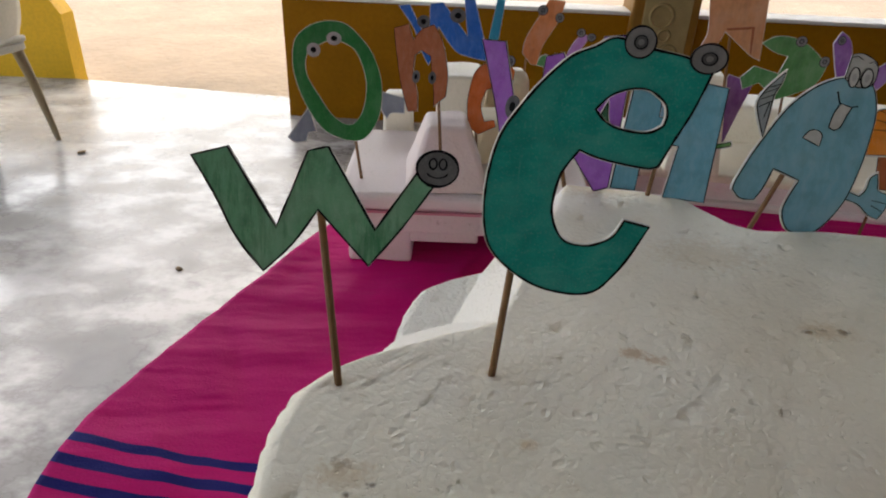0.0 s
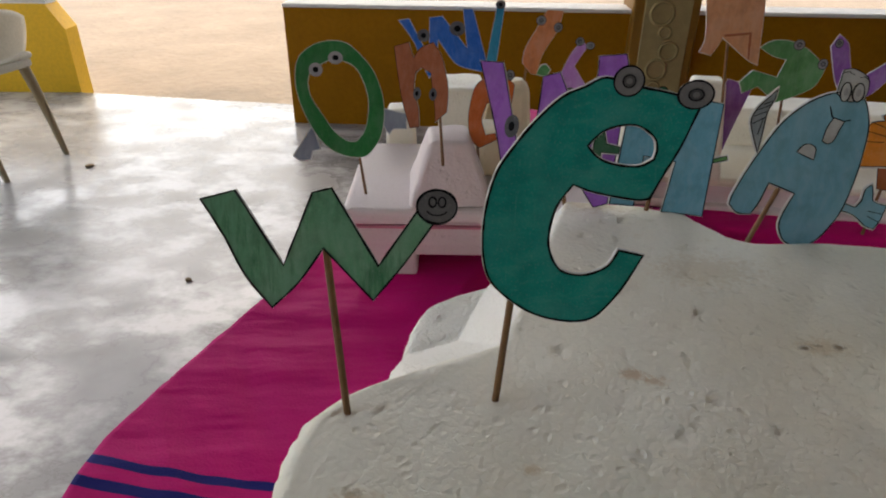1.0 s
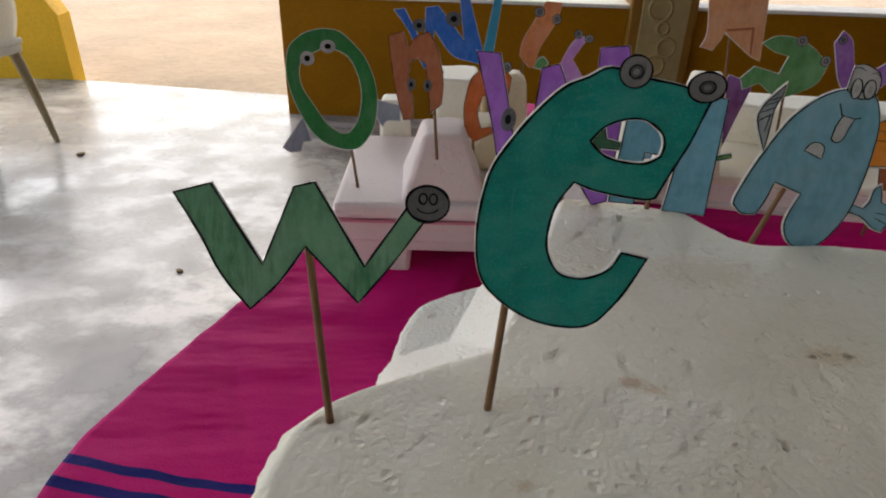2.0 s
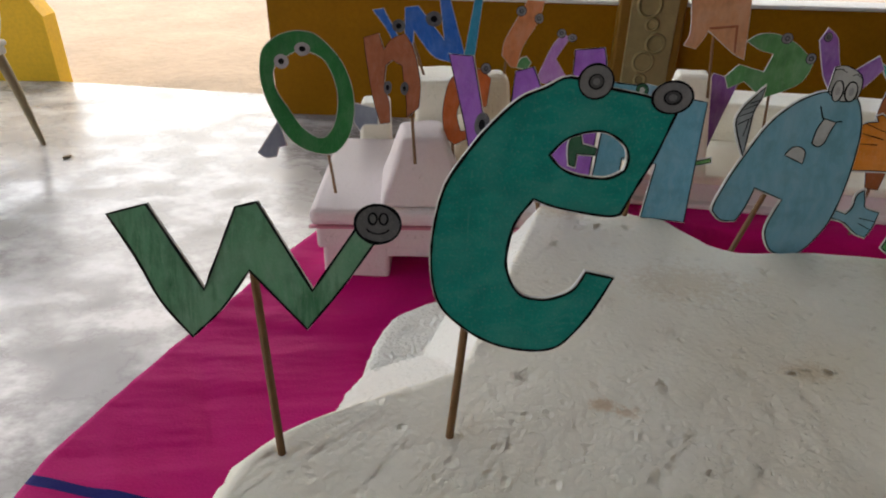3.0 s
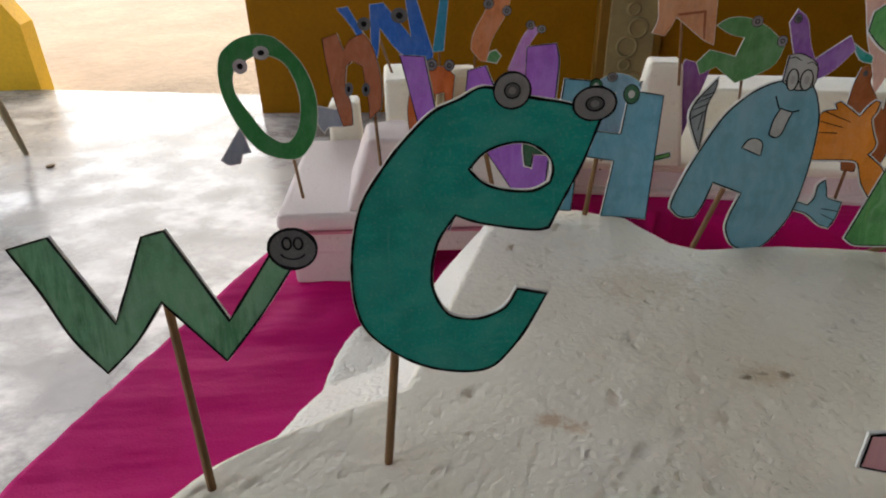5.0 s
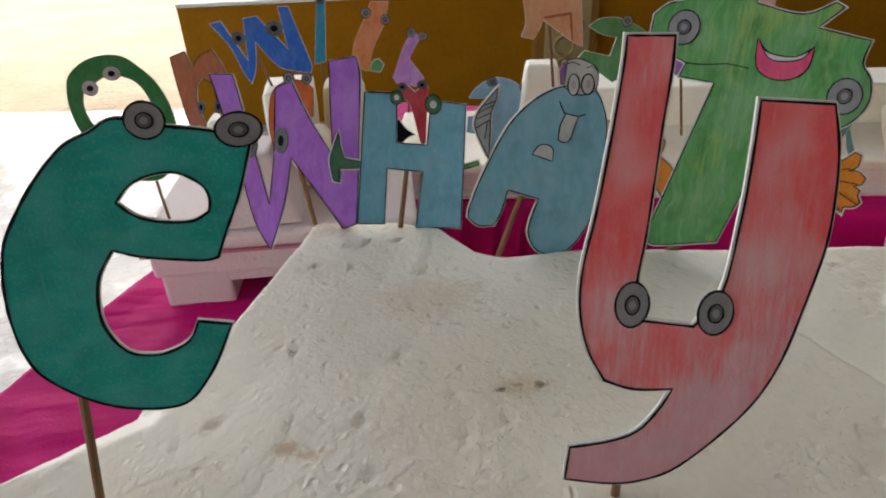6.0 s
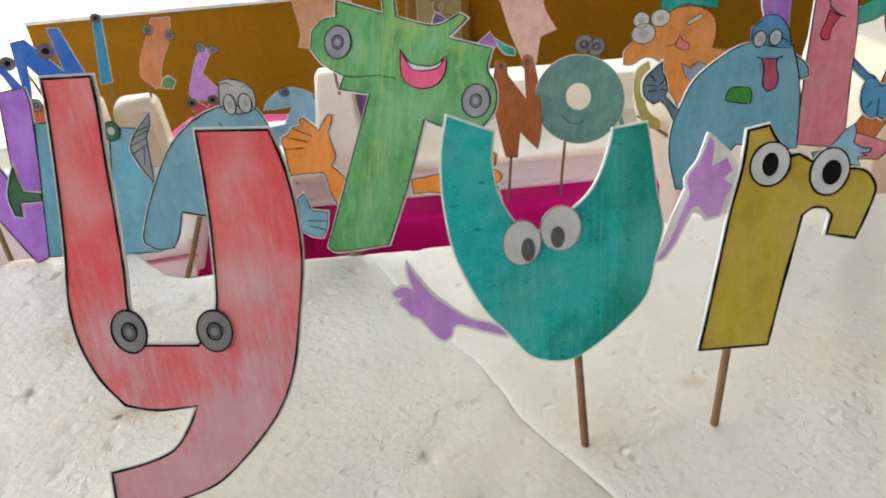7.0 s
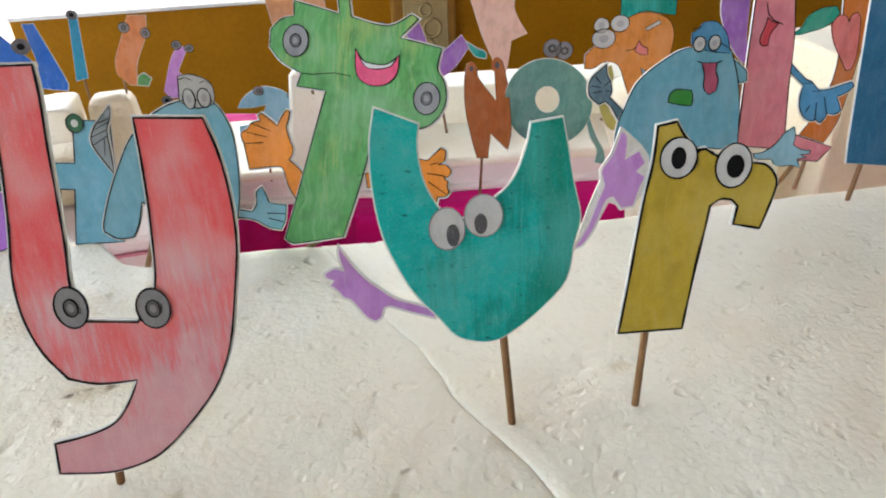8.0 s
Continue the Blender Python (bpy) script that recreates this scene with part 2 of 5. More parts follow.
def cloth_material():
    m, n, l, b = shader("magenta_cloth", 0.7)
    b.inputs["Specular IOR Level"].default_value = 0.12
    tc, sp = n.new("ShaderNodeTexCoord"), n.new("ShaderNodeSeparateXYZ")
    l.new(tc.outputs["Object"], sp.inputs["Vector"])
    # bands that follow the hem: y + 0.2 x + a little bend
    wob = grain(n, l, tc.outputs["Object"], 5, 1)
    def calc(op, a, b2):
        k = n.new("ShaderNodeMath")
        k.operation = op
        for s, x in zip(k.inputs, (a, b2)):
            if isinstance(x, (int, float)):
                s.default_value = x
            else:
                l.new(x, s)
        return k.outputs[0]
    q = calc("ADD", calc("MULTIPLY", sp.outputs["X"], 0.2), sp.outputs["Y"])
    q = calc("ADD", q, calc("MULTIPLY", wob, 0.02))
    band = calc("MULTIPLY", calc("SUBTRACT", q, 0.20), 5.0)
    r = n.new("ShaderNodeValToRGB")
    r.color_ramp.interpolation = "CONSTANT"
    el = r.color_ramp.elements
    marks = [0.0, 0.330, 0.362, 0.405, 0.437, 0.480, 0.512, 0.555, 0.587]
    while len(el) < len(marks):
        el.new(0.5)
    for k, (e, p) in enumerate(zip(el, marks)):
        e.position, e.color = p, (1, 1, 1, 1) if k % 2 else (0, 0, 0, 1)
    l.new(band, r.inputs["Fac"])
    fine = grain(n, l, tc.outputs["Object"], 700, 2)
    c = blend(n, l, fine, (0.56, 0.004, 0.150), (0.70, 0.008, 0.215))
    c = blend(n, l, r.outputs["Color"], c, (0.012, 0.012, 0.16))
    l.new(c, b.inputs["Base Color"])
    crease = grain(n, l, coords(n, l, (5, 20, 1), turn=(0, 0, 0.9)), 1.0, 3, 0.5)
    relief(n, l, b, blend(n, l, 0.97, fine, crease), 0.6, 0.022)
    return m


CLOTH = cloth_material()


def floor_material():
    m, n, l, b = shader("polished_cement", 0.3)
    v = coords(n, l)
    a = grain(n, l, v, 2.2, 7, 0.55)
    p = grain(n, l, coords(n, l, (0.7, 1, 1), turn=(0, 0, 0.5)), 6.5, 7, 0.62)
    f = grain(n, l, v, 60, 4)
    c = ramp(n, l, a, [(0.34, (0.15, 0.147, 0.14)), (0.5, (0.25, 0.244, 0.236)), (0.64, (0.37, 0.364, 0.357))])
    # pale mottling; the sky's glossy reflection is put into its white colour
    c = blend(n, l, ramp(n, l, p, [(0.46, 0.0), (0.60, 0.85)]), c, (0.60, 0.60, 0.59))
    c = blend(n, l, ramp(n, l, f, [(0.3, 0.25), (0.5, 0.0)]), c, (0.3, 0.29, 0.27))
    l.new(c, b.inputs["Base Color"])
    l.new(ramp(n, l, p, [(0.35, 0.38), (0.62, 0.13)]), b.inputs["Roughness"])
    relief(n, l, b, f, 0.1, 0.003)
    return m


CEMENT = floor_material()
SAND = plain("dry_sand", (0.25, 0.20, 0.152), 0.9, 0.35, 2.2, 0.6, 0.03)
# one wall paint in two colours: shade and sunlight are put into them
WALL_SHADED = plain("wall_paint_shaded", (0.33, 0.138, 0.003), 0.6, 0.22, 6, 0.1, 0.002, 0.12)
WALL_SUNLIT = plain("wall_paint_sunlit", (0.78, 0.44, 0.015), 0.55, 0.12, 6, 0.1, 0.002)
WHITE_WALL = plain("white_paint", (0.78, 0.77, 0.73), 0.6, 0.06, 5, 0.1, 0.002)
BROWN_POST = plain("brown_varnish", (0.26, 0.12, 0.012), 0.45, 0.3, 14)
LACE = plain("cream_carving", (0.36, 0.27, 0.12), 0.7, 0.25, 30)
CHAIR = plain("cream_plastic", (0.62, 0.56, 0.44), 0.4, 0.1, 12)
CHAIR_LEG = plain("tan_plastic", (0.30, 0.23, 0.13), 0.4, 0.1, 12)
CEILING = plain("unseen_roof_sheet", (0.20, 0.185, 0.165), 0.7, 0.1, 3)
UNSEEN_WALL = plain("unseen_wall_plaster", (0.38, 0.36, 0.33), 0.8, 0.1, 5, 0.1, 0.002)
LEAFMAT = plain("green_leaves", (0.07, 0.13, 0.03), 0.6, 0.4, 20)

# ---- mesh helpers ----
def mesh(name, verts, faces, material, parent=None, label="", smooth=False):
    me = bpy.data.meshes.new(name)
    me.from_pydata(verts, [], faces)
    me.materials.append(material)
    if smooth:
        me.polygons.foreach_set("use_smooth", [True] * len(me.polygons))
    me.update()
    ob = new(name, me)
    ob.parent = parent
    if label:
        tagged(ob, label)
    return ob


def part(name, bm, material, parent=None, label="", smooth=False):
    me = bpy.data.meshes.new(name)
    bm.to_mesh(me)
    bm.free()
    me.materials.append(material)
    if smooth:
        me.polygons.foreach_set("use_smooth", [True] * len(me.polygons))
    ob = new(name, me)
    ob.parent = parent
    if label:
        tagged(ob, label)
    return ob


def empty(name, m, label, category, group="", kind=""):
    ob = new(name)
    ob.empty_display_size = 0.02
    ob.matrix_world = m
    return tagged(ob, label, category, group, kind)


def box_bm(x0, x1, y0, y1, z0, z1, bevel=0.0, segments=2, top=(1.0, 1.0)):
    """A box with rounded edges; top: how far the upper face is drawn in."""
    bm = bmesh.new()
    bmesh.ops.create_cube(bm, size=1.0)
    cx, cy = (x0 + x1) / 2, (y0 + y1) / 2
    for v in bm.verts:
        k = top if v.co.z > 0 else (1, 1)
        v.co = (cx + v.co.x * (x1 - x0) * k[0], cy + v.co.y * (y1 - y0) * k[1], z0 + (v.co.z + 0.5) * (z1 - z0))
    if bevel:
        bmesh.ops.bevel(bm, geom=bm.edges[:], offset=bevel, segments=segments, affect="EDGES", profile=0.5)
    return bm


def rod_bm(a, b, r0, r1, sides=10):
    a, b = Vector(a), Vector(b)
    bm = bmesh.new()
    m = Matrix.Translation((a + b) / 2) @ (b - a).to_track_quat("Z", "Y").to_matrix().to_4x4()
    bmesh.ops.create_cone(bm, cap_ends=True, segments=sides, radius1=r0, radius2=r1, depth=(b - a).length, matrix=m)
    return bm


def rounded(points, steps=4, corner=42):
    """A closed outline through the points: curved, but sharp where it turns by more than corner degrees."""
    p = [Vector(q) for q in points]
    n = len(p)
    sharp, tang = [], []
    for i in range(n):
        a, b = p[i] - p[i - 1], p[(i + 1) % n] - p[i]
        s = a.length < 1e-6 or b.length < 1e-6 or math.degrees(a.angle(b)) > corner
        sharp.append(s)
        tang.append(Vector((0, 0)) if s else (p[(i + 1) % n] - p[i - 1]) * 0.5)
    out = []
    for i in range(n):
        j = (i + 1) % n
        d = (p[j] - p[i]).length
        t0 = tang[i] if not sharp[i] else (p[j] - p[i]) * 0.6
        t1 = tang[j] if not sharp[j] else (p[j] - p[i]) * 0.6
        t0, t1 = (t.normalized() * min(t.length, d * 1.2) if t.length > 0 else t for t in (t0, t1))
        for k in range(steps):
            s = k / steps
            out.append(p[i] * (2 * s**3 - 3 * s**2 + 1) + t0 * (s**3 - 2 * s**2 + s) + p[j] * (3 * s**2 - 2 * s**3) + t1 * (s**3 - s**2))
    return out


def widened(loop, by):
    """The outline moved outwards by some millimetres."""
    n = len(loop)
    area = sum(loop[i - 1].x * loop[i].y - loop[i].x * loop[i - 1].y for i in range(n))
    side = 1 if area > 0 else -1
    out = []
    for i in range(n):
        a, b = loop[i] - loop[i - 1], loop[(i + 1) % n] - loop[i]
        a, b = (a.normalized() if a.length else b.normalized()), (b.normalized() if b.length else a.normalized())
        na, nb = Vector((a.y, -a.x)) * side, Vector((b.y, -b.x)) * side
        m = na + nb
        m = m.normalized() if m.length > 0.2 else na
        out.append(loop[i] + m * (by / max(0.5, m.dot(na))))
    return out


def plate(name, loops, front, back, material, parent, label=""):
    """A flat piece of card between two depths (mm, towards the viewer positive), cut along the loops (mm)."""
    flat = [v for loop in loops for v in loop]
    tris = geometry.tessellate_polygon([[Vector((v.x, v.y, 0)) for v in loop] for loop in loops])
    n = len(flat)
    verts = [(v.x / 1000, -front / 1000, v.y / 1000) for v in flat] + [(v.x / 1000, -back / 1000, v.y / 1000) for v in flat]
    faces = []
    for a, b, c in tris:
        u, w = flat[b] - flat[a], flat[c] - flat[a]
        if u.x * w.y - u.y * w.x < 0:
            b, c = c, b
        faces += [(a, b, c), (n + a, n + c, n + b)]
    at = 0
    for loop in loops:
        k = len(loop)
        area = sum(loop[i - 1].x * loop[i].y - loop[i].x * loop[i - 1].y for i in range(k))
        for i in range(k):
            p, q = at + i, at + (i + 1) % k
            faces.append((p, n + p, n + q, q) if area > 0 and at == 0 else (q, n + q, n + p, p))
        at += k
    return mesh(name, verts, faces, material, parent, label)


def ribbon(name, line, width, depth, material, parent, closed=True, label=""):
    """A drawn ink line of uneven width."""
    n = len(line)
    verts, faces = [], []
    for i in range(n):
        a = line[i - 1] if closed or i else line[i]
        b = line[(i + 1) % n] if closed or i < n - 1 else line[i]
        d = b - a
        d = d.normalized() if d.length else Vector((1, 0))
        w = width * (0.44 + 0.3 * noise.noise((line[i].x * 0.3, line[i].y * 0.3, width * 7 + n)))
        s = Vector((-d.y, d.x)) * w
        for q in (line[i] - s, line[i] + s):
            verts += [(q.x / 1000, -depth / 1000, q.y / 1000), (q.x / 1000, -(depth - 0.3) / 1000, q.y / 1000)]
    for i in range(n if closed else n - 1):
        p, q = 4 * i, 4 * ((i + 1) % n)
        faces += [(p, q, q + 2, p + 2), (p + 1, q + 1, q, p), (p + 2, q + 2, q + 3, p + 3)]
    return mesh(name, verts, faces, material, parent, label)


def oval(x, y, rx, ry, n=22, turn=0.0):
    c, s = math.cos(turn), math.sin(turn)
    pts = [(rx * math.cos(2 * math.pi * k / n), ry * math.sin(2 * math.pi * k / n)) for k in range(n)]
    return [Vector((x + u * c - v * s, y + u * s + v * c)) for u, v in pts]


class Letter:
    """A letter cut from card, coloured in, and pinned on a bamboo stick. Its outline is in millimetres from the stick's foot."""

    def __init__(self, label, at, yaw, lean, paint, ink, margin, size=1.0):
        self.root = empty("paper_letter", pose(*at, -lean, 0, yaw) @ Matrix.Scale(size, 4), label, "paper letter", "letters of the foam display")
        self.paint, self.ink, self.margin = paint, ink, margin

    def board(self, shape, hole=None):
        outer = rounded(shape)
        loops = [outer] + ([rounded(hole)] if hole else [])
        cards = [widened(outer, self.margin)] + ([widened(loops[1], -self.margin)] if hole else [])
        plate("card", cards, 0.4, -0.5, CARD, self.root, "white card edge")
        plate("painted_face", loops, 0.65, 0.2, self.paint, self.root)
        if self.ink:
            for k, loop in enumerate(loops):
                ribbon("ink_outline", loop, self.ink, 0.85, BLACK, self.root)
        return self

    def stick(self, x, y):
        d = Vector((x, 0, y)).normalized()
        tip = Vector((x, 0, y)) + d * 10
        bm = rod_bm((-d.x * 0.012, 0.0016, -d.z * 0.012), (tip.x / 1000, 0.0019, tip.z / 1000), 0.00128, 0.00118, 8)
        part("stick", bm, WOOD, self.root, "brown bamboo stick")

    def eye(self, x, y, rx, ry, style, pupil=None):
        body, inner = {"grey": (GREY, DARKGREY), "dark": (DARKGREY, BLACK), "white": (PALEGREY, BLACK), "green": (DARKGREEN, GREYPAPER), "rust": (RUST, DARKGREY),
                       "drawn": (GREYPAPER, PALEGREY), "goggle": (GREYPAPER, DARKGREY), "bold": (GREYPAPER, BLACK)}[style]
        e = plate("eye", [oval(x, y, rx, ry)], 1.15, 0.3, body, self.root)
        if style in ("grey", "drawn", "bold", "green", "goggle"):
            ribbon("eye_rim", oval(x, y, rx, ry), 0.28 if style == "goggle" else 0.5, 1.3, GREY if style == "goggle" else BLACK, e)
        px, py, pr, ps = pupil or (x, y, rx * 0.42, ry * 0.42)
        plate("pupil", [oval(px, py, pr, ps, 16)], 1.35, 0.9, inner, e)
        if style == "grey":
            ribbon("pupil_rim", oval(px, py, pr, ps, 16), 0.4, 1.5, BLACK, e)
            plate("glint", [oval(px, py, pr * 0.5, ps * 0.5, 12)], 1.45, 1.2, GREY, e)

    def face_disc(self, x, y, rx, ry):
        h = plate("head", [oval(x, y, rx, ry)], 1.2, -0.3, DARKGREY, self.root, "dark grey smiling face")
        ribbon("head_rim", oval(x, y, rx, ry), 0.8, 1.35, BLACK, h)
        for k in (-1.3, 1.5):
            ribbon("drawn_eye", oval(x + k, y + 1.4, 1.1, 1.5, 12), 0.5, 1.35, BLACK, h)
        ribbon("grin", [Vector((x + 3.2 * math.sin(a), y - 0.6 - 2.0 * math.cos(a))) for a in (-1.2, -0.8, -0.4, 0, 0.4, 0.8, 1.2)], 0.5, 1.35, BLACK, h, False)

    def stroke(self, name, line, width):
        pts = [Vector(p) for p in line]
        ribbon(name, pts, width, 0.95, BLACK, self.root, False)

    def limb(self, name, shape, paint, ink):
        loop = rounded(shape, 3, 60)
        h = plate(name, [loop], 0.3, -0.45, paint, self.root)
        plate("card_margin", [widened(loop, 0.8)], 0.1, -0.6, CARD, h)
        if ink:
            ribbon("ink_outline", loop, ink, 0.5, BLACK, h)

    def patch(self, name, shape, paint, depth, ink):
        loop = rounded(shape, 3, 60)
        h = plate(name, [loop], depth, depth - 0.8, paint, self.root)
        if ink:
            ribbon("ink_outline", loop, ink, depth + 0.15, BLACK, h)

# ---- setting: cement floor, half walls, unseen roof and outer walls, sandy yard ----
def slab(name, bm, material, label, kind="structure", category=""):
    return tagged(part(name, bm, material), label, category, kind=kind)


def prism(name, outline, z0, z1, material, label="", kind="structure"):
    """An upright block over a plan outline."""
    n = len(outline)
    verts = [(x, y, z0) for x, y in outline] + [(x, y, z1) for x, y in outline]
    faces = [tuple(range(n))[::-1], tuple(range(n, 2 * n))] + [(i, (i + 1) % n, n + (i + 1) % n, n + i) for i in range(n)]
    return tagged(mesh(name, verts, faces, material), label, kind=kind)


prism("floor", [(-6, -4.5), (6, -4.5), (6, 2.6), (-0.45, 3.27), (-1.2, 3.42), (-1.9, 3.56), (-6, 3.9)], -0.12, 0.0, CEMENT, "pale polished cement floor, mottled, sky reflection coloured into its white patches")


def yard():
    """Sandy ground with shallow dunes, one sheet to the horizon."""
    n = 90
    ax = [math.copysign(abs(k / (n / 2) - 1) ** 3.2 * 400, k - n / 2) for k in range(n + 1)]
    verts, faces = [], []
    for j in range(n + 1):
        for i in range(n + 1):
            x, y = ax[i], ax[j] + 6
            near = max(0.0, 1 - math.hypot(x, y - 6) / 20)
            verts.append((x, y, -0.08 + 0.05 * near * noise.noise((x * 1.4, y * 1.4, 0)) - 0.0006 * math.hypot(x, y)))
    for j in range(n):
        for i in range(n):
            a = j * (n + 1) + i
            faces.append((a, a + 1, a + n + 2, a + n + 1))
    return tagged(mesh("ground", verts, faces, SAND, smooth=True), "bright sunlit dry sand outside the pavilion", kind="structure")


yard()


def half_wall(name, a, b, thick, height, paint, label, cap=0.03, chamfer=0.0):
    """A low wall between two plan points with a white sill; chamfer: how much its end slopes at the top."""
    a, b = Vector((*a, 0)), Vector((*b, 0))
    w = empty(name, Matrix.Translation(a) @ Matrix.Rotation(math.atan2(b.y - a.y, b.x - a.x), 4, "Z"), label, "wall", kind="structure")
    length = (b - a).length
    prof = [(0, -0.12), (length, -0.12), (length, height), (chamfer * 0.6, height), (0, height - chamfer)]
    n = len(prof)
    verts = [(x, 0, z) for x, z in prof] + [(x, thick, z) for x, z in prof]
    faces = [tuple(range(n)), tuple(range(n, 2 * n))[::-1]] + [(i, n + i, n + (i + 1) % n, (i + 1) % n) for i in range(n)]
    mesh("wall_body", verts, faces, paint, w)
    part("sill", box_bm(chamfer * 0.6, length + 0.02, -0.02, thick + 0.02, height, height + cap, 0.006), WHITE_WALL, w, "white painted sill")
    return w


wall_far = half_wall("wall_north", (-0.50, 3.0), (3.6, 2.58), 0.12, 0.51, WALL_SHADED, "low yellow-painted wall, coloured mustard-brown as in shade, with a pale sill", 0.016)
half_wall("wall_entrance", (-1.70, 3.52), (-4.2, 3.61), -0.12, 0.44, WALL_SUNLIT, "low wall of the same paint, coloured bright as in sunlight, beside the entrance", 0.02, 0.12)


def pilaster():
    """A varnished post in the low wall with a carved cream panel."""
    p = empty("pilaster", wall_far.matrix_world @ pose(1.46, 0, 0), "brown post with a carved cream panel in the wall", "pilaster", kind="structure")
    part("post", box_bm(0, 0.27, -0.05, 0.17, -0.05, 0.62, 0.01), BROWN_POST, p)
    part("panel", box_bm(0.045, 0.235, -0.058, -0.045, 0.02, 0.60, 0.004), LACE, p, "cream carved panel")
    for k in range(7):
        z, x = 0.07 + k * 0.075, 0.14 + 0.025 * math.sin(k * 1.9)
        bm = bmesh.new()
        r = 0.034 + 0.012 * math.sin(k * 2.3)
        rows = []
        for i in range(18):
            a = 2 * math.pi * i / 18
            c, s = math.cos(a), math.sin(a)
            rows.append([bm.verts.new((x + c * (r + 0.007 * math.cos(b)), -0.060 - 0.007 * math.sin(b), z + s * (r + 0.007 * math.cos(b)))) for b in (0, 1.57, 3.14, 4.71)])
        for i in range(18):
            for j in range(4):
                bm.faces.new((rows[i][j], rows[(i + 1) % 18][j], rows[(i + 1) % 18][(j + 1) % 4], rows[i][(j + 1) % 4]))
        part("scroll", bm, LACE, p, smooth=True)


pilaster()
def roof():
    """Unseen sheet roof, open along the side, added to block sun and high sky."""
    verts, faces = [], []
    for x0, x1, y0, y1 in ((-2.8, 3.8, -1.9, 5.0),):
        k = len(verts)
        verts += [(x, y, z) for z in (2.9, 2.96) for y in (y0, y1) for x in (x0, x1)]
        faces += [(k, k + 2, k + 3, k + 1), (k + 4, k + 5, k + 7, k + 6), (k, k + 1, k + 5, k + 4), (k + 2, k + 6, k + 7, k + 3), (k, k + 4, k + 6, k + 2), (k + 1, k + 3, k + 7, k + 5)]
    tagged(mesh("unseen_roof", verts, faces, CEILING), "unseen grey sheet roof added to shade the pavilion", kind="structure")


roof()
# walls never in view, added to close off two sides and bounce light
slab("unseen_wall_south", box_bm(-3.0, 3.8, -1.85, -1.75, -0.12, 2.9), UNSEEN_WALL, "unseen plain wall added to shut out and bounce light")
slab("unseen_wall_east", box_bm(3.7, 3.8, -1.75, 2.5, -0.12, 2.9), UNSEEN_WALL, "unseen plain wall added to shut out and bounce light")
# out of view, only there to carry the added roof
for x, y in ((3.65, 2.6), (-2.2, -1.7)):
    slab("pillar", box_bm(x - 0.1, x + 0.1, y - 0.1, y + 0.1, -0.12, 2.9, 0.01), WHITE_WALL, "unseen white pillar under the added roof")


def hedge():
    """Bushes beyond the wall, many small leaf cards."""
    random.seed(8)
    verts, faces = [], []
    for _ in range(5200):
        c = random.choice([(2.5, 12.5), (5.2, 11.5), (8.0, 10.0), (-7, 14), (0, 13.5), (10, 8.5)])
        d = Vector((random.gauss(0, 0.8), random.gauss(0, 0.5), abs(random.gauss(0, 0.55))))
        p = Vector((c[0], c[1], -0.08)) + d
        e = Euler((random.random() * 6, random.random() * 6, random.random() * 6)).to_matrix()
        s = random.uniform(0.04, 0.1)
        k = len(verts)
        verts += [tuple(p + e @ Vector(q) * s) for q in ((-1, 0, 0), (0, -0.4, 0.1), (1, 0, 0), (0, 0.4, 0.1))]
        faces.append((k, k + 1, k + 2, k + 3))
    tagged(mesh("bushes", verts, faces, LEAFMAT), "green bushes in the yard beyond the wall", "bushes", kind="stuff")


hedge()


# ---- table with its magenta cloth ----
TOP = 0.66
EDGE = rounded([(0.19, 1.03), (-0.07, 0.456), (-0.103, 0.38), (-0.119, 0.325), (-0.120, 0.28), (-0.105, 0.22), (-0.06, 0.13), (0.02, 0.04), (0.2, -0.07), (0.8, -0.34), (1.0, -0.36), (1.08, -0.27), (1.45, 0.55)], 16, 80)


BACK = [(0.03, 0.355), (0.066, 0.358), (0.074, 0.366), (0.084, 0.376), (0.096, 0.384), (0.118, 0.393), (0.129, 0.401), (0.138, 0.394), (0.146, 0.382), (0.155, 0.380), (0.167, 0.378), (0.195, 0.373), (0.215, 0.362), (0.228, 0.337), (0.24, 0.330), (0.276, 0.328), (0.316, 0.320), (0.339, 0.315), (0.464, 0.292), (0.547, 0.281), (0.611, 0.272), (0.8, 0.25)]


def lerp_table(rows, x):
    if x <= rows[0][0]:
        return rows[0][1]
    for (a, u), (b, v) in zip(rows, rows[1:]):
        if x <= b:
            s = (x - a) / (b - a)
            return u + (v - u) * s
    return rows[-1][1]


def far_edge(x):
    """Front edge of the farther table."""
    return 0.645 - 0.19 * (x - 0.22)


def ease(s):
    s = min(1.0, max(0.0, s))
    return s * s * (3 - 2 * s)


def sag(x, y):
    """How deep the cloth hangs into the gap between the two tables, and how far it tucks in under the farther top."""
    def over(d):
        r = 0.014
        if d <= 0:
            return 0.0
        return r - math.sqrt(r * r - d * d) if d < 0.8 * r else 0.4 * r + (d - 0.8 * r) * 7.0
    far, near = over(far_edge(x) - y), over(y - lerp_table(BACK, x) + 0.035)
    here = ease((x - 0.10 - 0.9 * max(0.0, y - 0.50)) / 0.06) * ease((0.72 - x) / 0.05)
    # undercut added to the shape so that the hanging cloth stays dark
    tuck = 0.5 * min(max(0.0, far - 0.008), max(0.0, 0.2 - far)) * here if far < near else 0.0
    return min(far, near, 0.15 + 0.1 * ease((0.55 - x) / 0.05)) * here, tuck


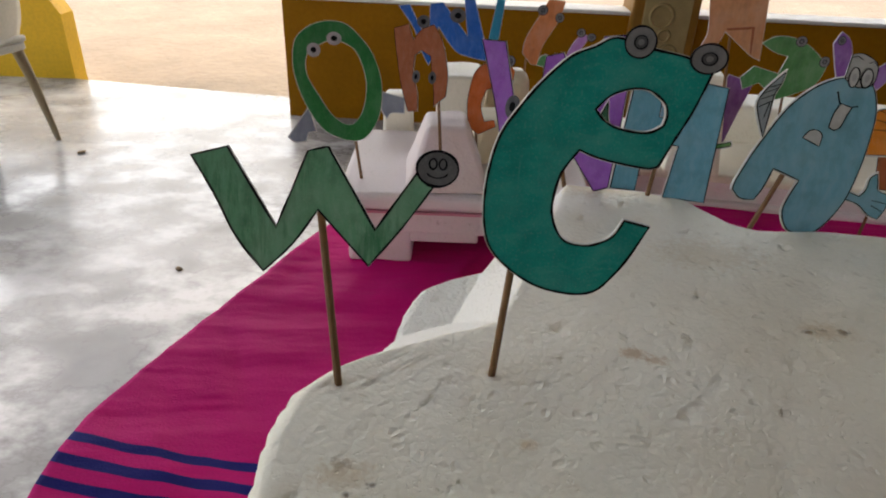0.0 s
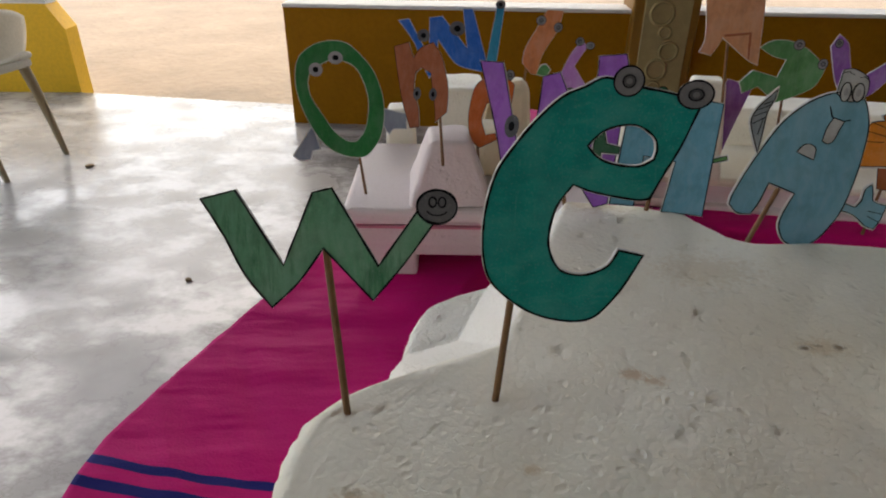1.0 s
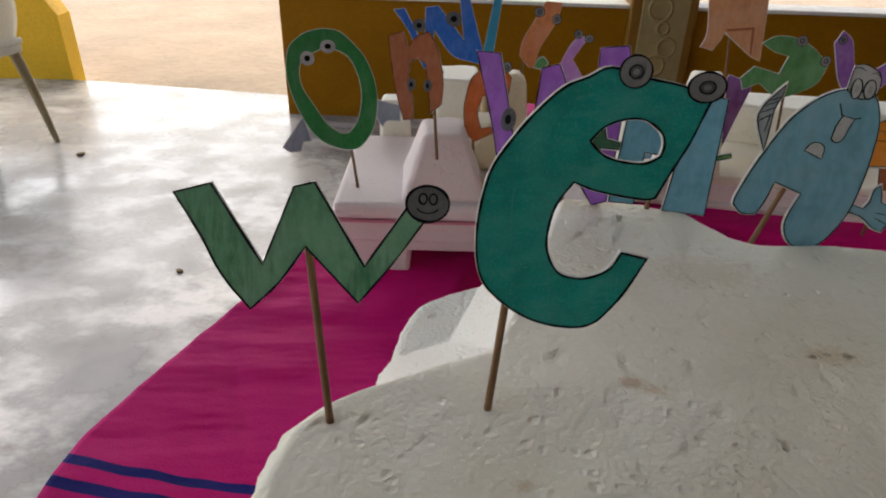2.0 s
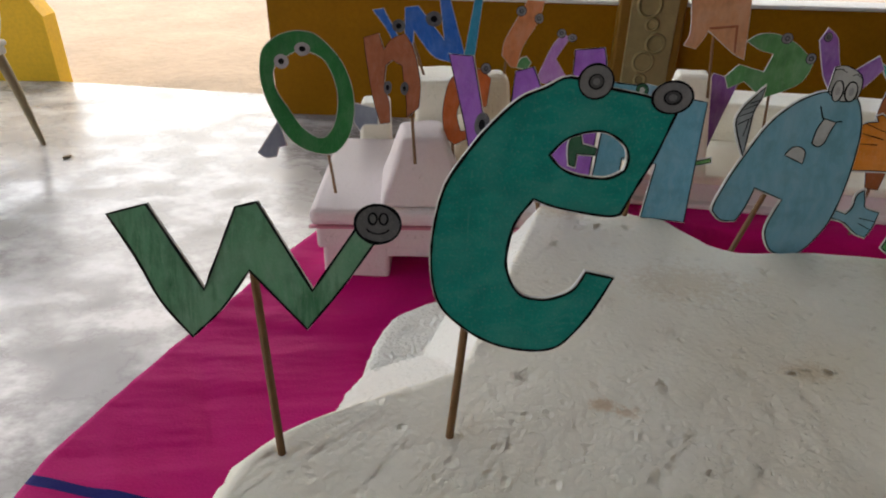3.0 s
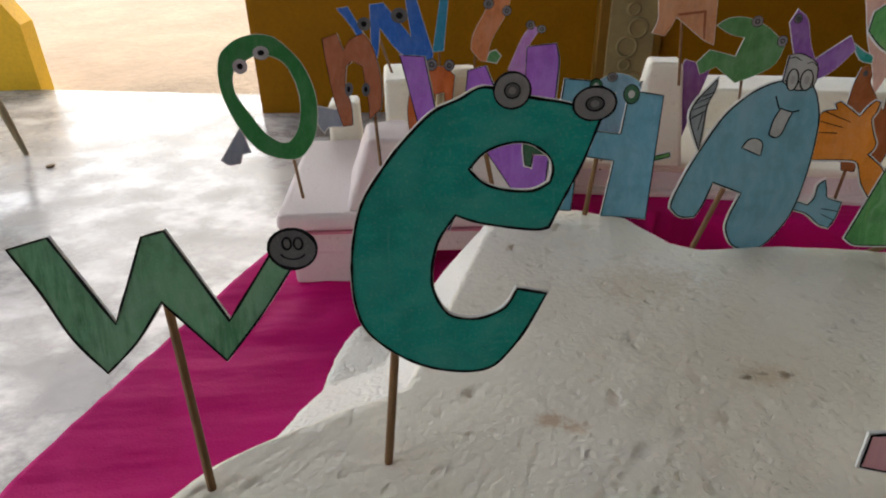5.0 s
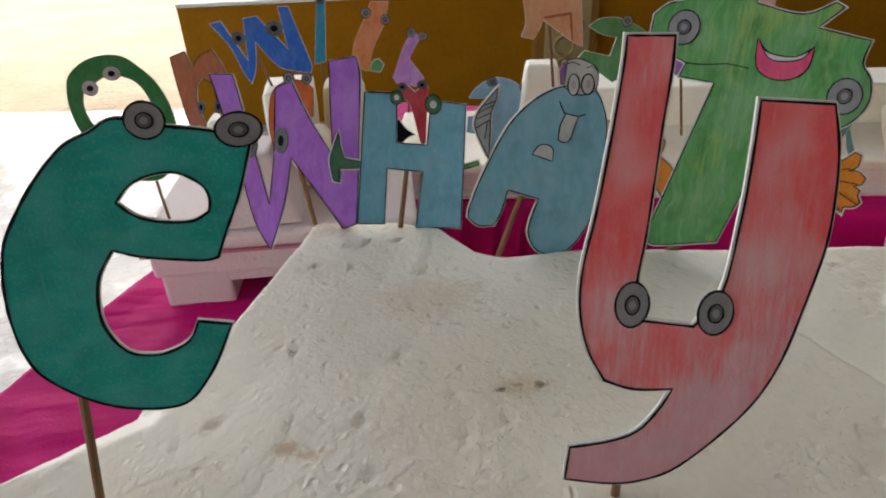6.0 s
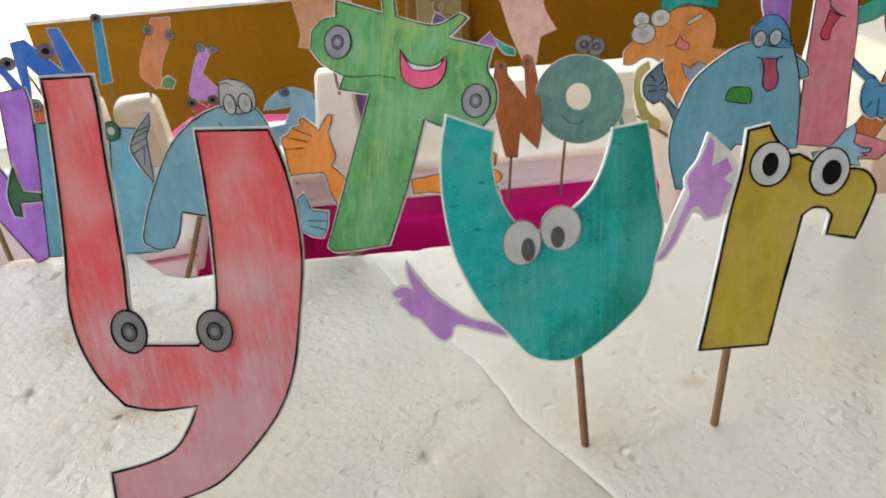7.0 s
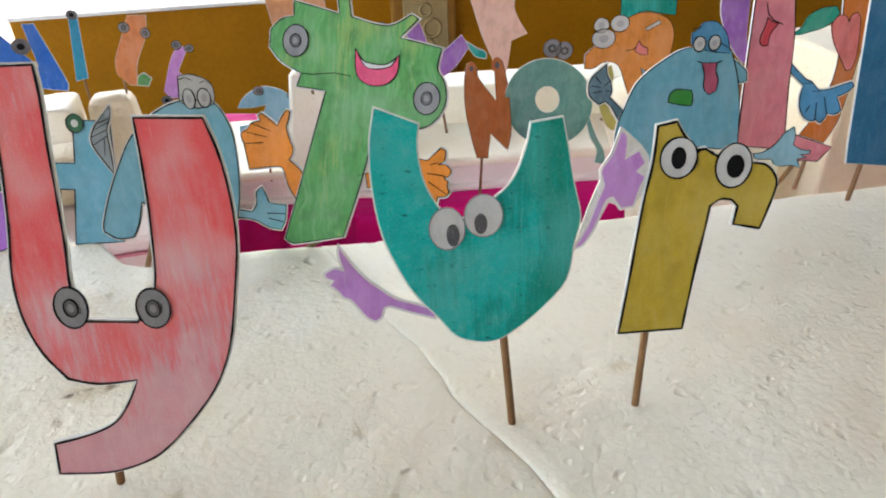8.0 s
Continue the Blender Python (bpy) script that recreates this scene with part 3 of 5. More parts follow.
def table(label, keep, legs):
    """A wooden table whose top ends at the gap; keep: which plan points belong to it."""
    t = empty("table", pose(*legs[0], 0), label, "table", "tables under the cloth")
    o = Vector(legs[0])
    mid = Vector((0.5, 0.34))
    ring = [mid + (e - mid) * 0.96 for e in EDGE]
    out = []
    for i, p in enumerate(ring):
        q = ring[(i + 1) % len(ring)]
        if keep(p) >= 0:
            out.append(p)
        if keep(p) * keep(q) < 0:
            out.append(p + (q - p) * (keep(p) / (keep(p) - keep(q))))
    n = len(out)
    verts = [(p.x - o.x, p.y - o.y, z) for z in (TOP - 0.032, TOP - 0.008) for p in out]
    faces = [tuple(range(n))[::-1], tuple(range(n, 2 * n))] + [(i, (i + 1) % n, n + (i + 1) % n, n + i) for i in range(n)]
    mesh("tabletop", verts, faces, WOOD, t)
    for x, y in legs:
        part("leg", box_bm(x - o.x - 0.025, x - o.x + 0.025, y - o.y - 0.025, y - o.y + 0.025, 0, TOP - 0.032, 0.004), WOOD, t)


table("wooden table carrying the foam hill under a magenta cloth", lambda p: 0.30 - 0.22 * (p.x - 0.2) - p.y, [(0.05, 0.20), (0.80, -0.22), (0.18, 0.24), (1.05, 0.02)])
table("second wooden table pushed up behind the first, cloth-covered", lambda p: p.y - far_edge(p.x) - 0.016, [(0.10, 0.72), (0.24, 0.92), (1.22, 0.53), (0.70, 0.60)])


def tablecloth():
    n = len(EDGE)
    mid = Vector((0.5, 0.34))
    rings = [(k / 170, 0.0) for k in range(1, 170)] + [(1.0, 0.0), (1.004, 0.004), (1.008, 0.012)] + [(1.012 + 0.002 * k, 0.012 + 0.028 * k) for k in range(1, 10)]
    verts, faces = [(mid.x, mid.y, TOP - sag(mid.x, mid.y)[0])], []
    for r, drop in rings:
        for i, e in enumerate(EDGE):
            p = mid + (e - mid) * min(r, 1.0)
            out = (e - mid).normalized()
            fold = 0.010 * math.sin(i * 0.275) * min(1, drop * 6)
            p = p + out * ((r - 1.0) * 0.4 + fold if r > 1 else 0)
            z = TOP - drop
            if drop == 0:
                q = Vector((p.x, p.y, 0))
                z += 0.0026 * noise.noise(q * 14) + 0.0022 * noise.noise(Vector((p.x * 60 + p.y * 30, p.y * 12, 3)))
                down, tuck = sag(p.x, p.y)
                z -= down
                p = p + Vector((0, tuck))
            verts.append((p.x, p.y, z))
    for i in range(n):
        faces.append((0, 1 + i, 1 + (i + 1) % n))
    for k in range(len(rings) - 1):
        a, b = 1 + k * n, 1 + (k + 1) * n
        for i in range(n):
            j = (i + 1) % n
            faces.append((a + i, b + i, b + j, a + j))
    tagged(mesh("tablecloth", verts, faces, CLOTH, smooth=True), "magenta woven tablecloth with dark blue striped hem over both tables", "tablecloth")


tablecloth()


# ---- foam landscape ----
LEFT = [(-0.1, 0.032), (0.17, 0.030), (0.192, 0.0308), (0.210, 0.0355), (0.221, 0.046), (0.230, 0.0615), (0.26, 0.0610), (0.29, 0.0605), (0.32, 0.0625), (0.35, 0.069), (0.37, 0.077)]
HILL = 0.80


def crack(y):
    return 0.353 - (y - 0.169) * 0.242 + 0.0015 * math.sin(y * 90) + 0.0012 * noise.noise((y * 70, 0, 4))


def hill_height(x, y):
    """Flat crown that falls away in two cut faces at its left rear."""
    d1 = 0.907 * (y - 0.228) - 0.42 * (x - 0.064)
    d2 = 0.364 * (y - 0.245) - 0.931 * (x - 0.105)
    fall = max(0.0, min(0.76 * d1, 1.5 * d2, 0.064))
    return HILL - fall


def foam_block(label, x_left, x_right, cols, rows_n, rough, first):
    """A slab carved from packing foam with a pitted crown and rounded rims."""
    verts, faces = [], []
    y0 = -0.06

    def spread(k, n):
        s = k / n
        return s - 0.06 * math.sin(2 * math.pi * s)
    idx = {}
    for j in range(-2, rows_n + 3):
        for i in range(-2, cols + 3):
            u = spread(min(max(i, 0), cols), cols)
            v = spread(min(max(j, 0), rows_n), rows_n)
            y = y0 + v * 0.35
            for _ in range(6):
                xa, xb = x_left(y), x_right(y)
                x = xa + u * (xb - xa)
                y = y0 + v * (lerp_table(BACK, x) - y0)
            z = hill_height(x, y)
            seam = min(x - xa if not first else 1.0, xb - x if first else 1.0)
            rim = min(x - xa if first else 1.0, lerp_table(BACK, x) - y, 0.05)
            r = 0.007
            if seam < 0.005:
                z -= 0.0009 * (1 - seam / 0.005) ** 2
            if rim < r:
                z -= r - math.sqrt(max(0.0, r * r - (r - rim) ** 2))
            q = Vector((x, y, 0.0))
            z += rough * (0.0010 * noise.noise(q * 14) + 0.0005 * noise.noise(q * 60) + 0.0002 * noise.noise(q * 210))
            pit = noise.noise(q * 130 + Vector((0, 0, 5)))
            if pit > 0.50:
                z -= min(0.0009, (pit - 0.50) * 0.006)
            edge = rim < 0.002
            if edge:
                x += 0.0008 * noise.noise(Vector((x * 160, y * 160, 2))) + 0.0010 * noise.noise(Vector((x * 400, y * 400, 4)))
                y += 0.0008 * noise.noise(Vector((x * 160, y * 160, 9))) + 0.0010 * noise.noise(Vector((x * 400, y * 400, 7)))
            if i in (-1, cols + 1) or j in (-1, rows_n + 1):
                z -= 0.012
            if i in (-2, cols + 2) or j in (-2, rows_n + 2):
                z = TOP + 0.001
            idx[i, j] = len(verts)
            verts.append((x, y, z))
    for j in range(-2, rows_n + 2):
        for i in range(-2, cols + 2):
            faces.append((idx[i, j], idx[i + 1, j], idx[i + 1, j + 1], idx[i, j + 1]))
    ob = mesh("foam_block", verts, faces, FOAM, smooth=True)
    ob.data.materials.append(FOAM_CUT)
    for f in ob.data.polygons:
        c = f.center
        d1 = 0.907 * (c.y - 0.228) - 0.42 * (c.x - 0.064)
        d2 = 0.364 * (c.y - 0.245) - 0.931 * (c.x - 0.105)
        if d1 > 0.001 and d2 > 0.0005 and c.z < HILL - 0.001:
            f.material_index = 1
    return tagged(ob, label, "foam block")


foam_block("large off-white carved foam block with stains and pits", lambda y: lerp_table(LEFT, y), lambda y: crack(y) - 0.00004, 210, 240, 1.0, True)
foam_block("second off-white foam block butted against the first", lambda y: crack(y) + 0.00004, lambda y: 0.80, 190, 160, 1.0, False)


def foam_tray():
    """An upturned foam packing tray with a lip, a foot and an arched front."""
    t = empty("foam_tray", pose(0.015, 0.53, TOP, 0, 0, -3), "pale pink foam packing tray with a lip standing on the cloth", "foam tray")
    part("deck", box_bm(0.0, 0.20, 0.0, 0.155, 0.028, 0.055, 0.003), FOAM_PINK, t)
    part("lip", box_bm(-0.004, 0.204, -0.004, 0.159, 0.050, 0.064, 0.005, 3), FOAM_PINK, t)
    part("foot", box_bm(0.004, 0.057, 0.002, 0.10, 0.0, 0.032, 0.003, 2), FOAM_PINK, t)
    part("foot", box_bm(0.004, 0.057, 0.11, 0.15, 0.0, 0.032, 0.003, 2), FOAM_PINK, t)
    part("foot", box_bm(0.135, 0.195, 0.06, 0.15, 0.0, 0.032, 0.003, 2), FOAM_PINK, t)
    part("beam", box_bm(0.055, 0.112, 0.002, 0.03, 0.020, 0.032, 0.002), FOAM_PINK, t)
    part("pen_line", box_bm(-0.0043, 0.2043, -0.0045, 0.0, 0.0485, 0.0500), MARKER, t, "pink pen line")
    return t


foam_tray()


def chunk(label, x0, x1, y0, y1, z0, z1, material, top=(1.0, 1.0), yaw=0.0, bevel=0.004):
    """An offcut of packing foam with softened, slightly uneven edges."""
    bm = box_bm(-(x1 - x0) / 2, (x1 - x0) / 2, -(y1 - y0) / 2, (y1 - y0) / 2, 0, z1 - z0, bevel, 3, top)
    bmesh.ops.subdivide_edges(bm, edges=[e for e in bm.edges if e.calc_length() > 0.015], cuts=4, use_grid_fill=True)
    for v in bm.verts:
        if v.co.z > 0.002:
            v.co += 0.0011 * noise.noise_vector(v.co * 60 + Vector((x0 * 50, 0, 0)))
    ob = part("foam_offcut", bm, material, smooth=False)
    ob.matrix_world = pose((x0 + x1) / 2, (y0 + y1) / 2, z0, 0, 0, yaw)
    return tagged(ob, label, "foam offcut", "foam offcuts")


D = 0.724
chunk("pale tapered foam offcut on the pink tray", 0.065, 0.134, 0.5275, 0.60, D, 0.776, FOAM_PINK, (0.48, 0.6))
chunk("narrow white foam offcut with a slanted top", 0.038, 0.075, 0.69, 0.72, 0.661, 0.757, FOAM, (0.75, 1.0))
chunk("tall white foam offcut on the tray", 0.096, 0.142, 0.69, 0.755, 0.661, 0.778, FOAM)
chunk("beige-stained rounded foam offcut", 0.143, 0.20, 0.715, 0.765, 0.661, 0.775, FOAM_BEIGE, (0.7, 0.8), 0, 0.010)
chunk("beige foam offcut beside the tray blocks", 0.118, 0.165, 0.59, 0.65, D, 0.765, FOAM_BEIGE, (0.6, 0.7), 0, 0.008)


def long_slab():
    s = empty("foam_slab", pose(0.206, 0.6974, TOP, 0, 0, -12), "long white-topped foam slab, front shade put into its pinkish colour, behind the hill", "foam slab")
    # shade and mauve cast of the front are put into the pink colour
    part("core", box_bm(0, 0.665, 0.0, 0.17, 0.004, 0.026, 0.003), FOAM_PINK, s)
    part("slab_top", box_bm(-0.002, 0.667, -0.002, 0.172, 0.024, 0.034, 0.004, 3), FOAM, s, "lit white top of the slab")
    part("base_lip", box_bm(-0.002, 0.667, -0.010, 0.172, 0.0, 0.006, 0.002), FOAM_PINK, s)


long_slab()
chunk("tapered white foam peg on the long slab", 0.33, 0.385, 0.655, 0.70, 0.692, 0.792, FOAM, (0.55, 0.6), -12)
chunk("low white foam ridge on the long slab", 0.43, 0.80, 0.72, 0.80, 0.692, 0.735, FOAM, (0.98, 0.8), -12)
def wedge_offcut():
    """A broken upright piece of foam, broad above and narrow at its foot, that stands in the gap."""
    stages = [(0.000, 0.016, 0.020), (0.140, 0.016, 0.020), (0.185, 0.019, 0.023), (0.222, 0.030, 0.027), (0.248, 0.040, 0.030), (0.268, 0.043, 0.030), (0.282, 0.038, 0.026), (0.288, 0.024, 0.016)]
    sides = 28
    verts, faces = [], []
    for z, rx, ry in stages:
        for k in range(sides):
            a = 2 * math.pi * k / sides
            c, w = math.cos(a), math.sin(a)
            q = Vector((math.copysign(abs(c) ** 0.55, c) * rx - 0.06 * max(0.0, z - 0.14), math.copysign(abs(w) ** 0.55, w) * ry, z))
            if z > 0:
                q += 0.004 * noise.noise_vector(q * 45) + 0.0012 * noise.noise_vector(q * 200)
            verts.append(tuple(q))
    n = len(stages)
    for j in range(n - 1):
        for k in range(sides):
            m = (k + 1) % sides
            faces.append((j * sides + k, j * sides + m, (j + 1) * sides + m, (j + 1) * sides + k))
    faces += [tuple(range(sides))[::-1], tuple((n - 1) * sides + k for k in range(sides))]
    ob = mesh("foam_offcut", verts, faces, FOAM_BEIGE, smooth=True)
    ob.matrix_world = pose(0.628, 0.49, 0.510, 0, 0, -12)
    tagged(ob, "upright cream foam offcut, broad above and narrow at its foot", "foam offcut", "foam offcuts")


wedge_offcut()
chunk("white foam offcut beside the beige one", 0.60, 0.69, 0.40, 0.50, 0.511, 0.77, FOAM, (0.85, 0.9), -12)
chunk("large beige foam offcut at the table's end", 0.70, 0.86, 0.36, 0.48, 0.661, 0.83, FOAM_BEIGE, (0.9, 0.9), -12)


# ---- chair by the entrance ----
def plastic_chair():
    c = empty("plastic_chair", pose(-1.63, 2.526, 0, 0, 0, -16), "cream moulded plastic chair with splayed legs on the cement", "chair")
    part("seat", box_bm(-0.20, 0.19, -0.18, 0.18, 0.375, 0.40, 0.012, 3), CHAIR, c)
    part("skirt", box_bm(-0.19, 0.185, -0.17, 0.17, 0.345, 0.376, 0.008, 2), CHAIR, c)
    bm = bmesh.new()
    rows = []
    for k in range(9):
        z = 0.385 + 0.19 * k / 8
        w = 0.185 + 0.01 * math.sin(k / 8 * 3)
        rows.append([(0.185 + 0.045 * k / 8 - 0.05 * s * s, s * w, z - 0.05 * s * s * (k / 8)) for s in [i / 5 - 1 for i in range(11)]])
    front = [[bm.verts.new(q) for q in r] for r in rows]
    rear = [[bm.verts.new((q[0] + 0.012, q[1], q[2])) for q in r] for r in rows]
    for k in range(8):
        for i in range(10):
            bm.faces.new((front[k][i], front[k + 1][i], front[k + 1][i + 1], front[k][i + 1]))
            bm.faces.new((rear[k][i], rear[k][i + 1], rear[k + 1][i + 1], rear[k + 1][i]))
        for i in (0, 10):
            bm.faces.new((front[k][i], front[k + 1][i], rear[k + 1][i], rear[k][i]))
    for i in range(10):
        for k in (0, 8):
            bm.faces.new((front[k][i], rear[k][i], rear[k][i + 1], front[k][i + 1]))
    part("backrest", bm, CHAIR, c, smooth=True)
    for x, y in ((-1, -1), (1, -1), (-1, 1), (1, 1)):
        bm = bmesh.new()
        rings = []
        for k in range(9):
            s = k / 8
            px, py, z = x * (0.165 + 0.08 * s - 0.02 * (1 - s) ** 4), y * (0.145 + 0.004 * s), 0.39 * (1 - s)
            r = 0.025 - 0.013 * s
            rings.append([bm.verts.new((px + r * math.cos(a), py + r * 0.8 * math.sin(a), z)) for a in [2 * math.pi * q / 10 for q in range(10)]])
        for a, b in zip(rings, rings[1:]):
            for q in range(10):
                bm.faces.new((a[q], b[q], b[(q + 1) % 10], a[(q + 1) % 10]))
        bm.faces.new(rings[-1])
        bm.faces.new(rings[0][::-1])
        part("leg", bm, CHAIR_LEG, c, "tan splayed leg", smooth=True)


plastic_chair()


def pebble(x, y, s):
    bm = bmesh.new()
    bmesh.ops.create_icosphere(bm, subdivisions=2, radius=s)
    for v in bm.verts:
        v.co = Vector((v.co.x * 1.5, v.co.y, v.co.z * 0.5)) + s * 0.3 * noise.noise_vector(v.co * 40)
    ob = part("debris", bm, STAIN)
    ob.matrix_world = pose(x, y, s * 0.4, 0, 0, x * 400)
    tagged(ob, "small dark scrap lying on the cement floor", "debris")


pebble(-1.20, 2.46, 0.013)
pebble(-0.565, 1.605, 0.009)

# ---- paper letters ----
d = Letter("pale green paper letter w with a round grey smiling head", (0.05, 0.21, 0.8), -5, 15, MINT, 0.7, 0.3)
d.board([(-43.3, 70.4), (-32.6, 73.4), (-18.7, 50.4), (-9.1, 73.4), (-3.3, 74.9), (10.7, 51.2), (22.7, 69.0), (28.0, 65.9), (18.5, 52.1), (9.0, 40.2), (-6.2, 56.4), (-14.0, 45.4), (-22.7, 36.8), (-30.7, 46.8), (-36.6, 59.0)])
d.stick(-5.9, 55.3)
d.face_disc(28.3, 70.2, 6.0, 5.1)

d = Letter("teal paper letter e with two grey ringed eyes on top", (0.0995, 0.215, 0.8), 2, 9, TEAL, 0.7, 0.5)
d.board([(44.8, 51.5), (37.0, 53.5), (34.0, 48.5), (28.7, 46.0), (23.9, 45.7), (18.6, 47.6), (15.3, 53.4), (14.6, 59.5), (16.5, 68.1), (21.2, 74.9), (27.2, 72.5), (36.7, 70.4), (42.3, 69.6), (45.0, 70.1), (48.2, 76.8), (52.8, 85.8), (56.2, 94.7), (57.6, 98.4), (51.2, 100.3), (46.6, 101.5), (39.4, 102.9), (28.9, 105.7), (22.9, 103.2), (16.3, 100.4), (8.6, 93.3), (2.7, 86.0), (-1.8, 79.0), (-4.5, 69.7), (-5.6, 60.2), (-5.1, 51.2), (-2.8, 44.4), (3.0, 38.2), (9.7, 33.6), (16.7, 30.9), (24.6, 29.7), (30.5, 30.9), (35.3, 35.6), (39.8, 42.0)],
        [(24.7, 86.4), (28.6, 90.3), (34.1, 92.2), (39.5, 92.0), (44.4, 88.7), (45.7, 85.1), (45.0, 81.9), (40.5, 79.9), (33.2, 80.7), (28.1, 82.8)])
d.stick(4.1, 37.3)
d.eye(35.2, 104.7, 4.4, 4.2, "grey")
d.eye(55.2, 100.7, 5.3, 4.0, "grey")
d.stroke("drawn_line", [(56.2, 94.7), (57.3, 97.3)], 0.35)

d = Letter("dark green paper letter O with goggle eyes and grey gloves", (0.03, 0.555, 0.72), 5, 18, LEAF, 0, 0.5)
d.board([(-22.2, 129.6), (-10.1, 127.4), (-0.4, 119.3), (8.8, 108.2), (14.9, 94.1), (17.6, 80.2), (17.1, 65.0), (13.2, 51.0), (5.4, 40.2), (-2.4, 36.0), (-14.7, 37.4), (-27.8, 43.6), (-37.4, 54.5), (-44.9, 68.6), (-50.7, 85.4), (-52.4, 100.2), (-49.8, 115.2), (-42.0, 123.3), (-33.3, 127.7)],
        [(-25.0, 114.7), (-15.3, 114.6), (-4.5, 109.3), (1.7, 99.0), (5.5, 84.0), (4.6, 68.8), (0.7, 56.7), (-5.9, 49.0), (-13.0, 49.3), (-23.7, 57.5), (-32.6, 71.2), (-40.9, 85.2), (-42.9, 97.1), (-40.5, 106.3)])
d.stick(-4.5, 37.0)
d.eye(-35.8, 107.4, 5.5, 5.4, "white")
d.eye(-19.4, 116.3, 6.0, 5.0, "white")
d.limb("hand", [(-42.0, 61.6), (-47.4, 54.0), (-58.1, 39.0), (-52.8, 35.3), (-44.9, 35.9), (-42.6, 42.9), (-36.5, 43.9), (-39.8, 56.3)], GLOVE, 0)
d.limb("hand", [(16.8, 75.0), (27.7, 72.1), (36.1, 70.1), (35.5, 58.2), (25.2, 58.5), (21.4, 54.3), (17.4, 61.4)], GLOVE, 0)

d = Letter("light blue paper letter A with a laughing face and two hands", (0.239, 0.33, 0.799), 2, 10, SKY, 0.55, 0.7)
d.board([(31.3, 71.4), (21.0, 68.8), (12.5, 63.6), (5.5, 56.9), (-1.3, 46.5), (-8.0, 34.6), (-13.3, 22.8), (-13.9, 19.0), (-9.3, 14.6), (-2.5, 14.0), (1.1, 20.0), (4.4, 29.3), (18.4, 23.5), (14.2, 14.1), (13.1, 7.0), (17.0, -0.7), (24.6, -4.2), (32.6, -1.4), (39.9, 7.0), (44.5, 16.3), (47.7, 30.2), (49.2, 43.5), (49.3, 55.3), (46.5, 64.8), (43.7, 69.3)])
d.stick(11.4, 26.2)
d.patch("head", [(30.1, 71.1), (31.7, 81.7), (36.8, 82.1), (44.1, 78.2), (45.3, 72.6), (44.3, 68.3), (37.3, 67.1)], GREYPAPER, 0.8, 0.45)
d.eye(34.3, 71.7, 2.5, 4.4, "drawn")
d.eye(40.6, 71.3, 2.8, 4.2, "drawn")
d.stroke("mouth_line", [(28.2, 65.3), (30.2, 60.2), (35.8, 58.2), (39.6, 58.6)], 0.5)
d.patch("tongue", [(31.0, 59.9), (28.4, 55.3), (27.3, 49.1), (30.0, 47.6), (32.9, 49.1), (34.7, 54.1), (36.6, 58.1)], GREYPAPER, 1.0, 0.45)
d.patch("patch", [(15.7, 44.0), (18.5, 47.3), (22.3, 47.5), (25.1, 45.0), (24.6, 39.9)], GREYPAPER, 0.9, 0.45)
d.limb("hand", [(-3.5, 44.0), (-8.8, 57.9), (-6.9, 64.2), (-1.4, 70.1), (1.9, 73.3), (1.0, 68.5), (-1.6, 63.1), (-2.5, 53.2)], GLOVE2, 0.45)
d.limb("hand", [(44.0, 18.3), (50.9, 15.7), (53.7, 19.2), (54.5, 24.7), (57.6, 26.9), (58.9, 22.4), (60.0, 18.5), (67.2, 16.0), (65.5, 8.7), (62.8, 4.2), (57.7, 6.2), (51.1, 11.7), (43.2, 14.4)], SKY, 0.45)
d.stroke("drawn_line", [(57.5, 13.8), (65.9, 11.9)], 0.35)
d.stroke("drawn_line", [(57.8, 11.2), (64.8, 7.7)], 0.35)
d.stroke("drawn_line", [(31.6, 80.4), (34.5, 80.9), (37.2, 79.3)], 0.35)
d.stroke("drawn_line", [(40.1, 78.0), (42.3, 78.6), (45.0, 76.6)], 0.35)
d.stroke("drawn_line", [(-8.0, 61.2), (-1.2, 63.5)], 0.35)
d.stroke("drawn_line", [(-6.9, 63.9), (-0.1, 66.5)], 0.35)
d.stroke("drawn_line", [(-4.3, 66.6), (0.5, 68.1)], 0.35)
d.stroke("drawn_line", [(-8.3, 57.7), (-2.0, 60.8)], 0.35)
d.stroke("drawn_line", [(-5.0, 52.6), (-3.4, 59.7)], 0.35)

d = Letter("blue paper letter H with green ringed eyes and thin green arms", (0.196, 0.361, 0.797), -4, 17, SKY2, 0.55, 0.4)
d.board([(-11.2, 68.5), (3.6, 67.0), (1.6, 44.3), (16.0, 42.4), (19.4, 62.7), (35.4, 60.0), (29.9, 1.2), (8.0, 3.2), (13.3, 29.9), (-3.7, 32.7), (-7.0, 6.0), (-19.9, 6.9)])
d.stick(5.5, 31.3)
d.eye(3.3, 65.1, 2.9, 3.2, "green")
d.eye(20.1, 60.9, 3.7, 4.4, "green")
d.limb("arm", [(-16.3, 36.8), (-23.5, 38.6), (-24.7, 44.6), (-24.9, 50.9), (-28.3, 43.6), (-30.3, 37.5), (-29.4, 28.4), (-26.6, 27.5), (-26.0, 34.0), (-16.8, 33.5)], DARKGREEN, 0.45)
d.limb("arm", [(32.6, 29.6), (40.2, 31.4), (39.9, 33.3), (32.9, 31.6)], GRASS, 0.45)

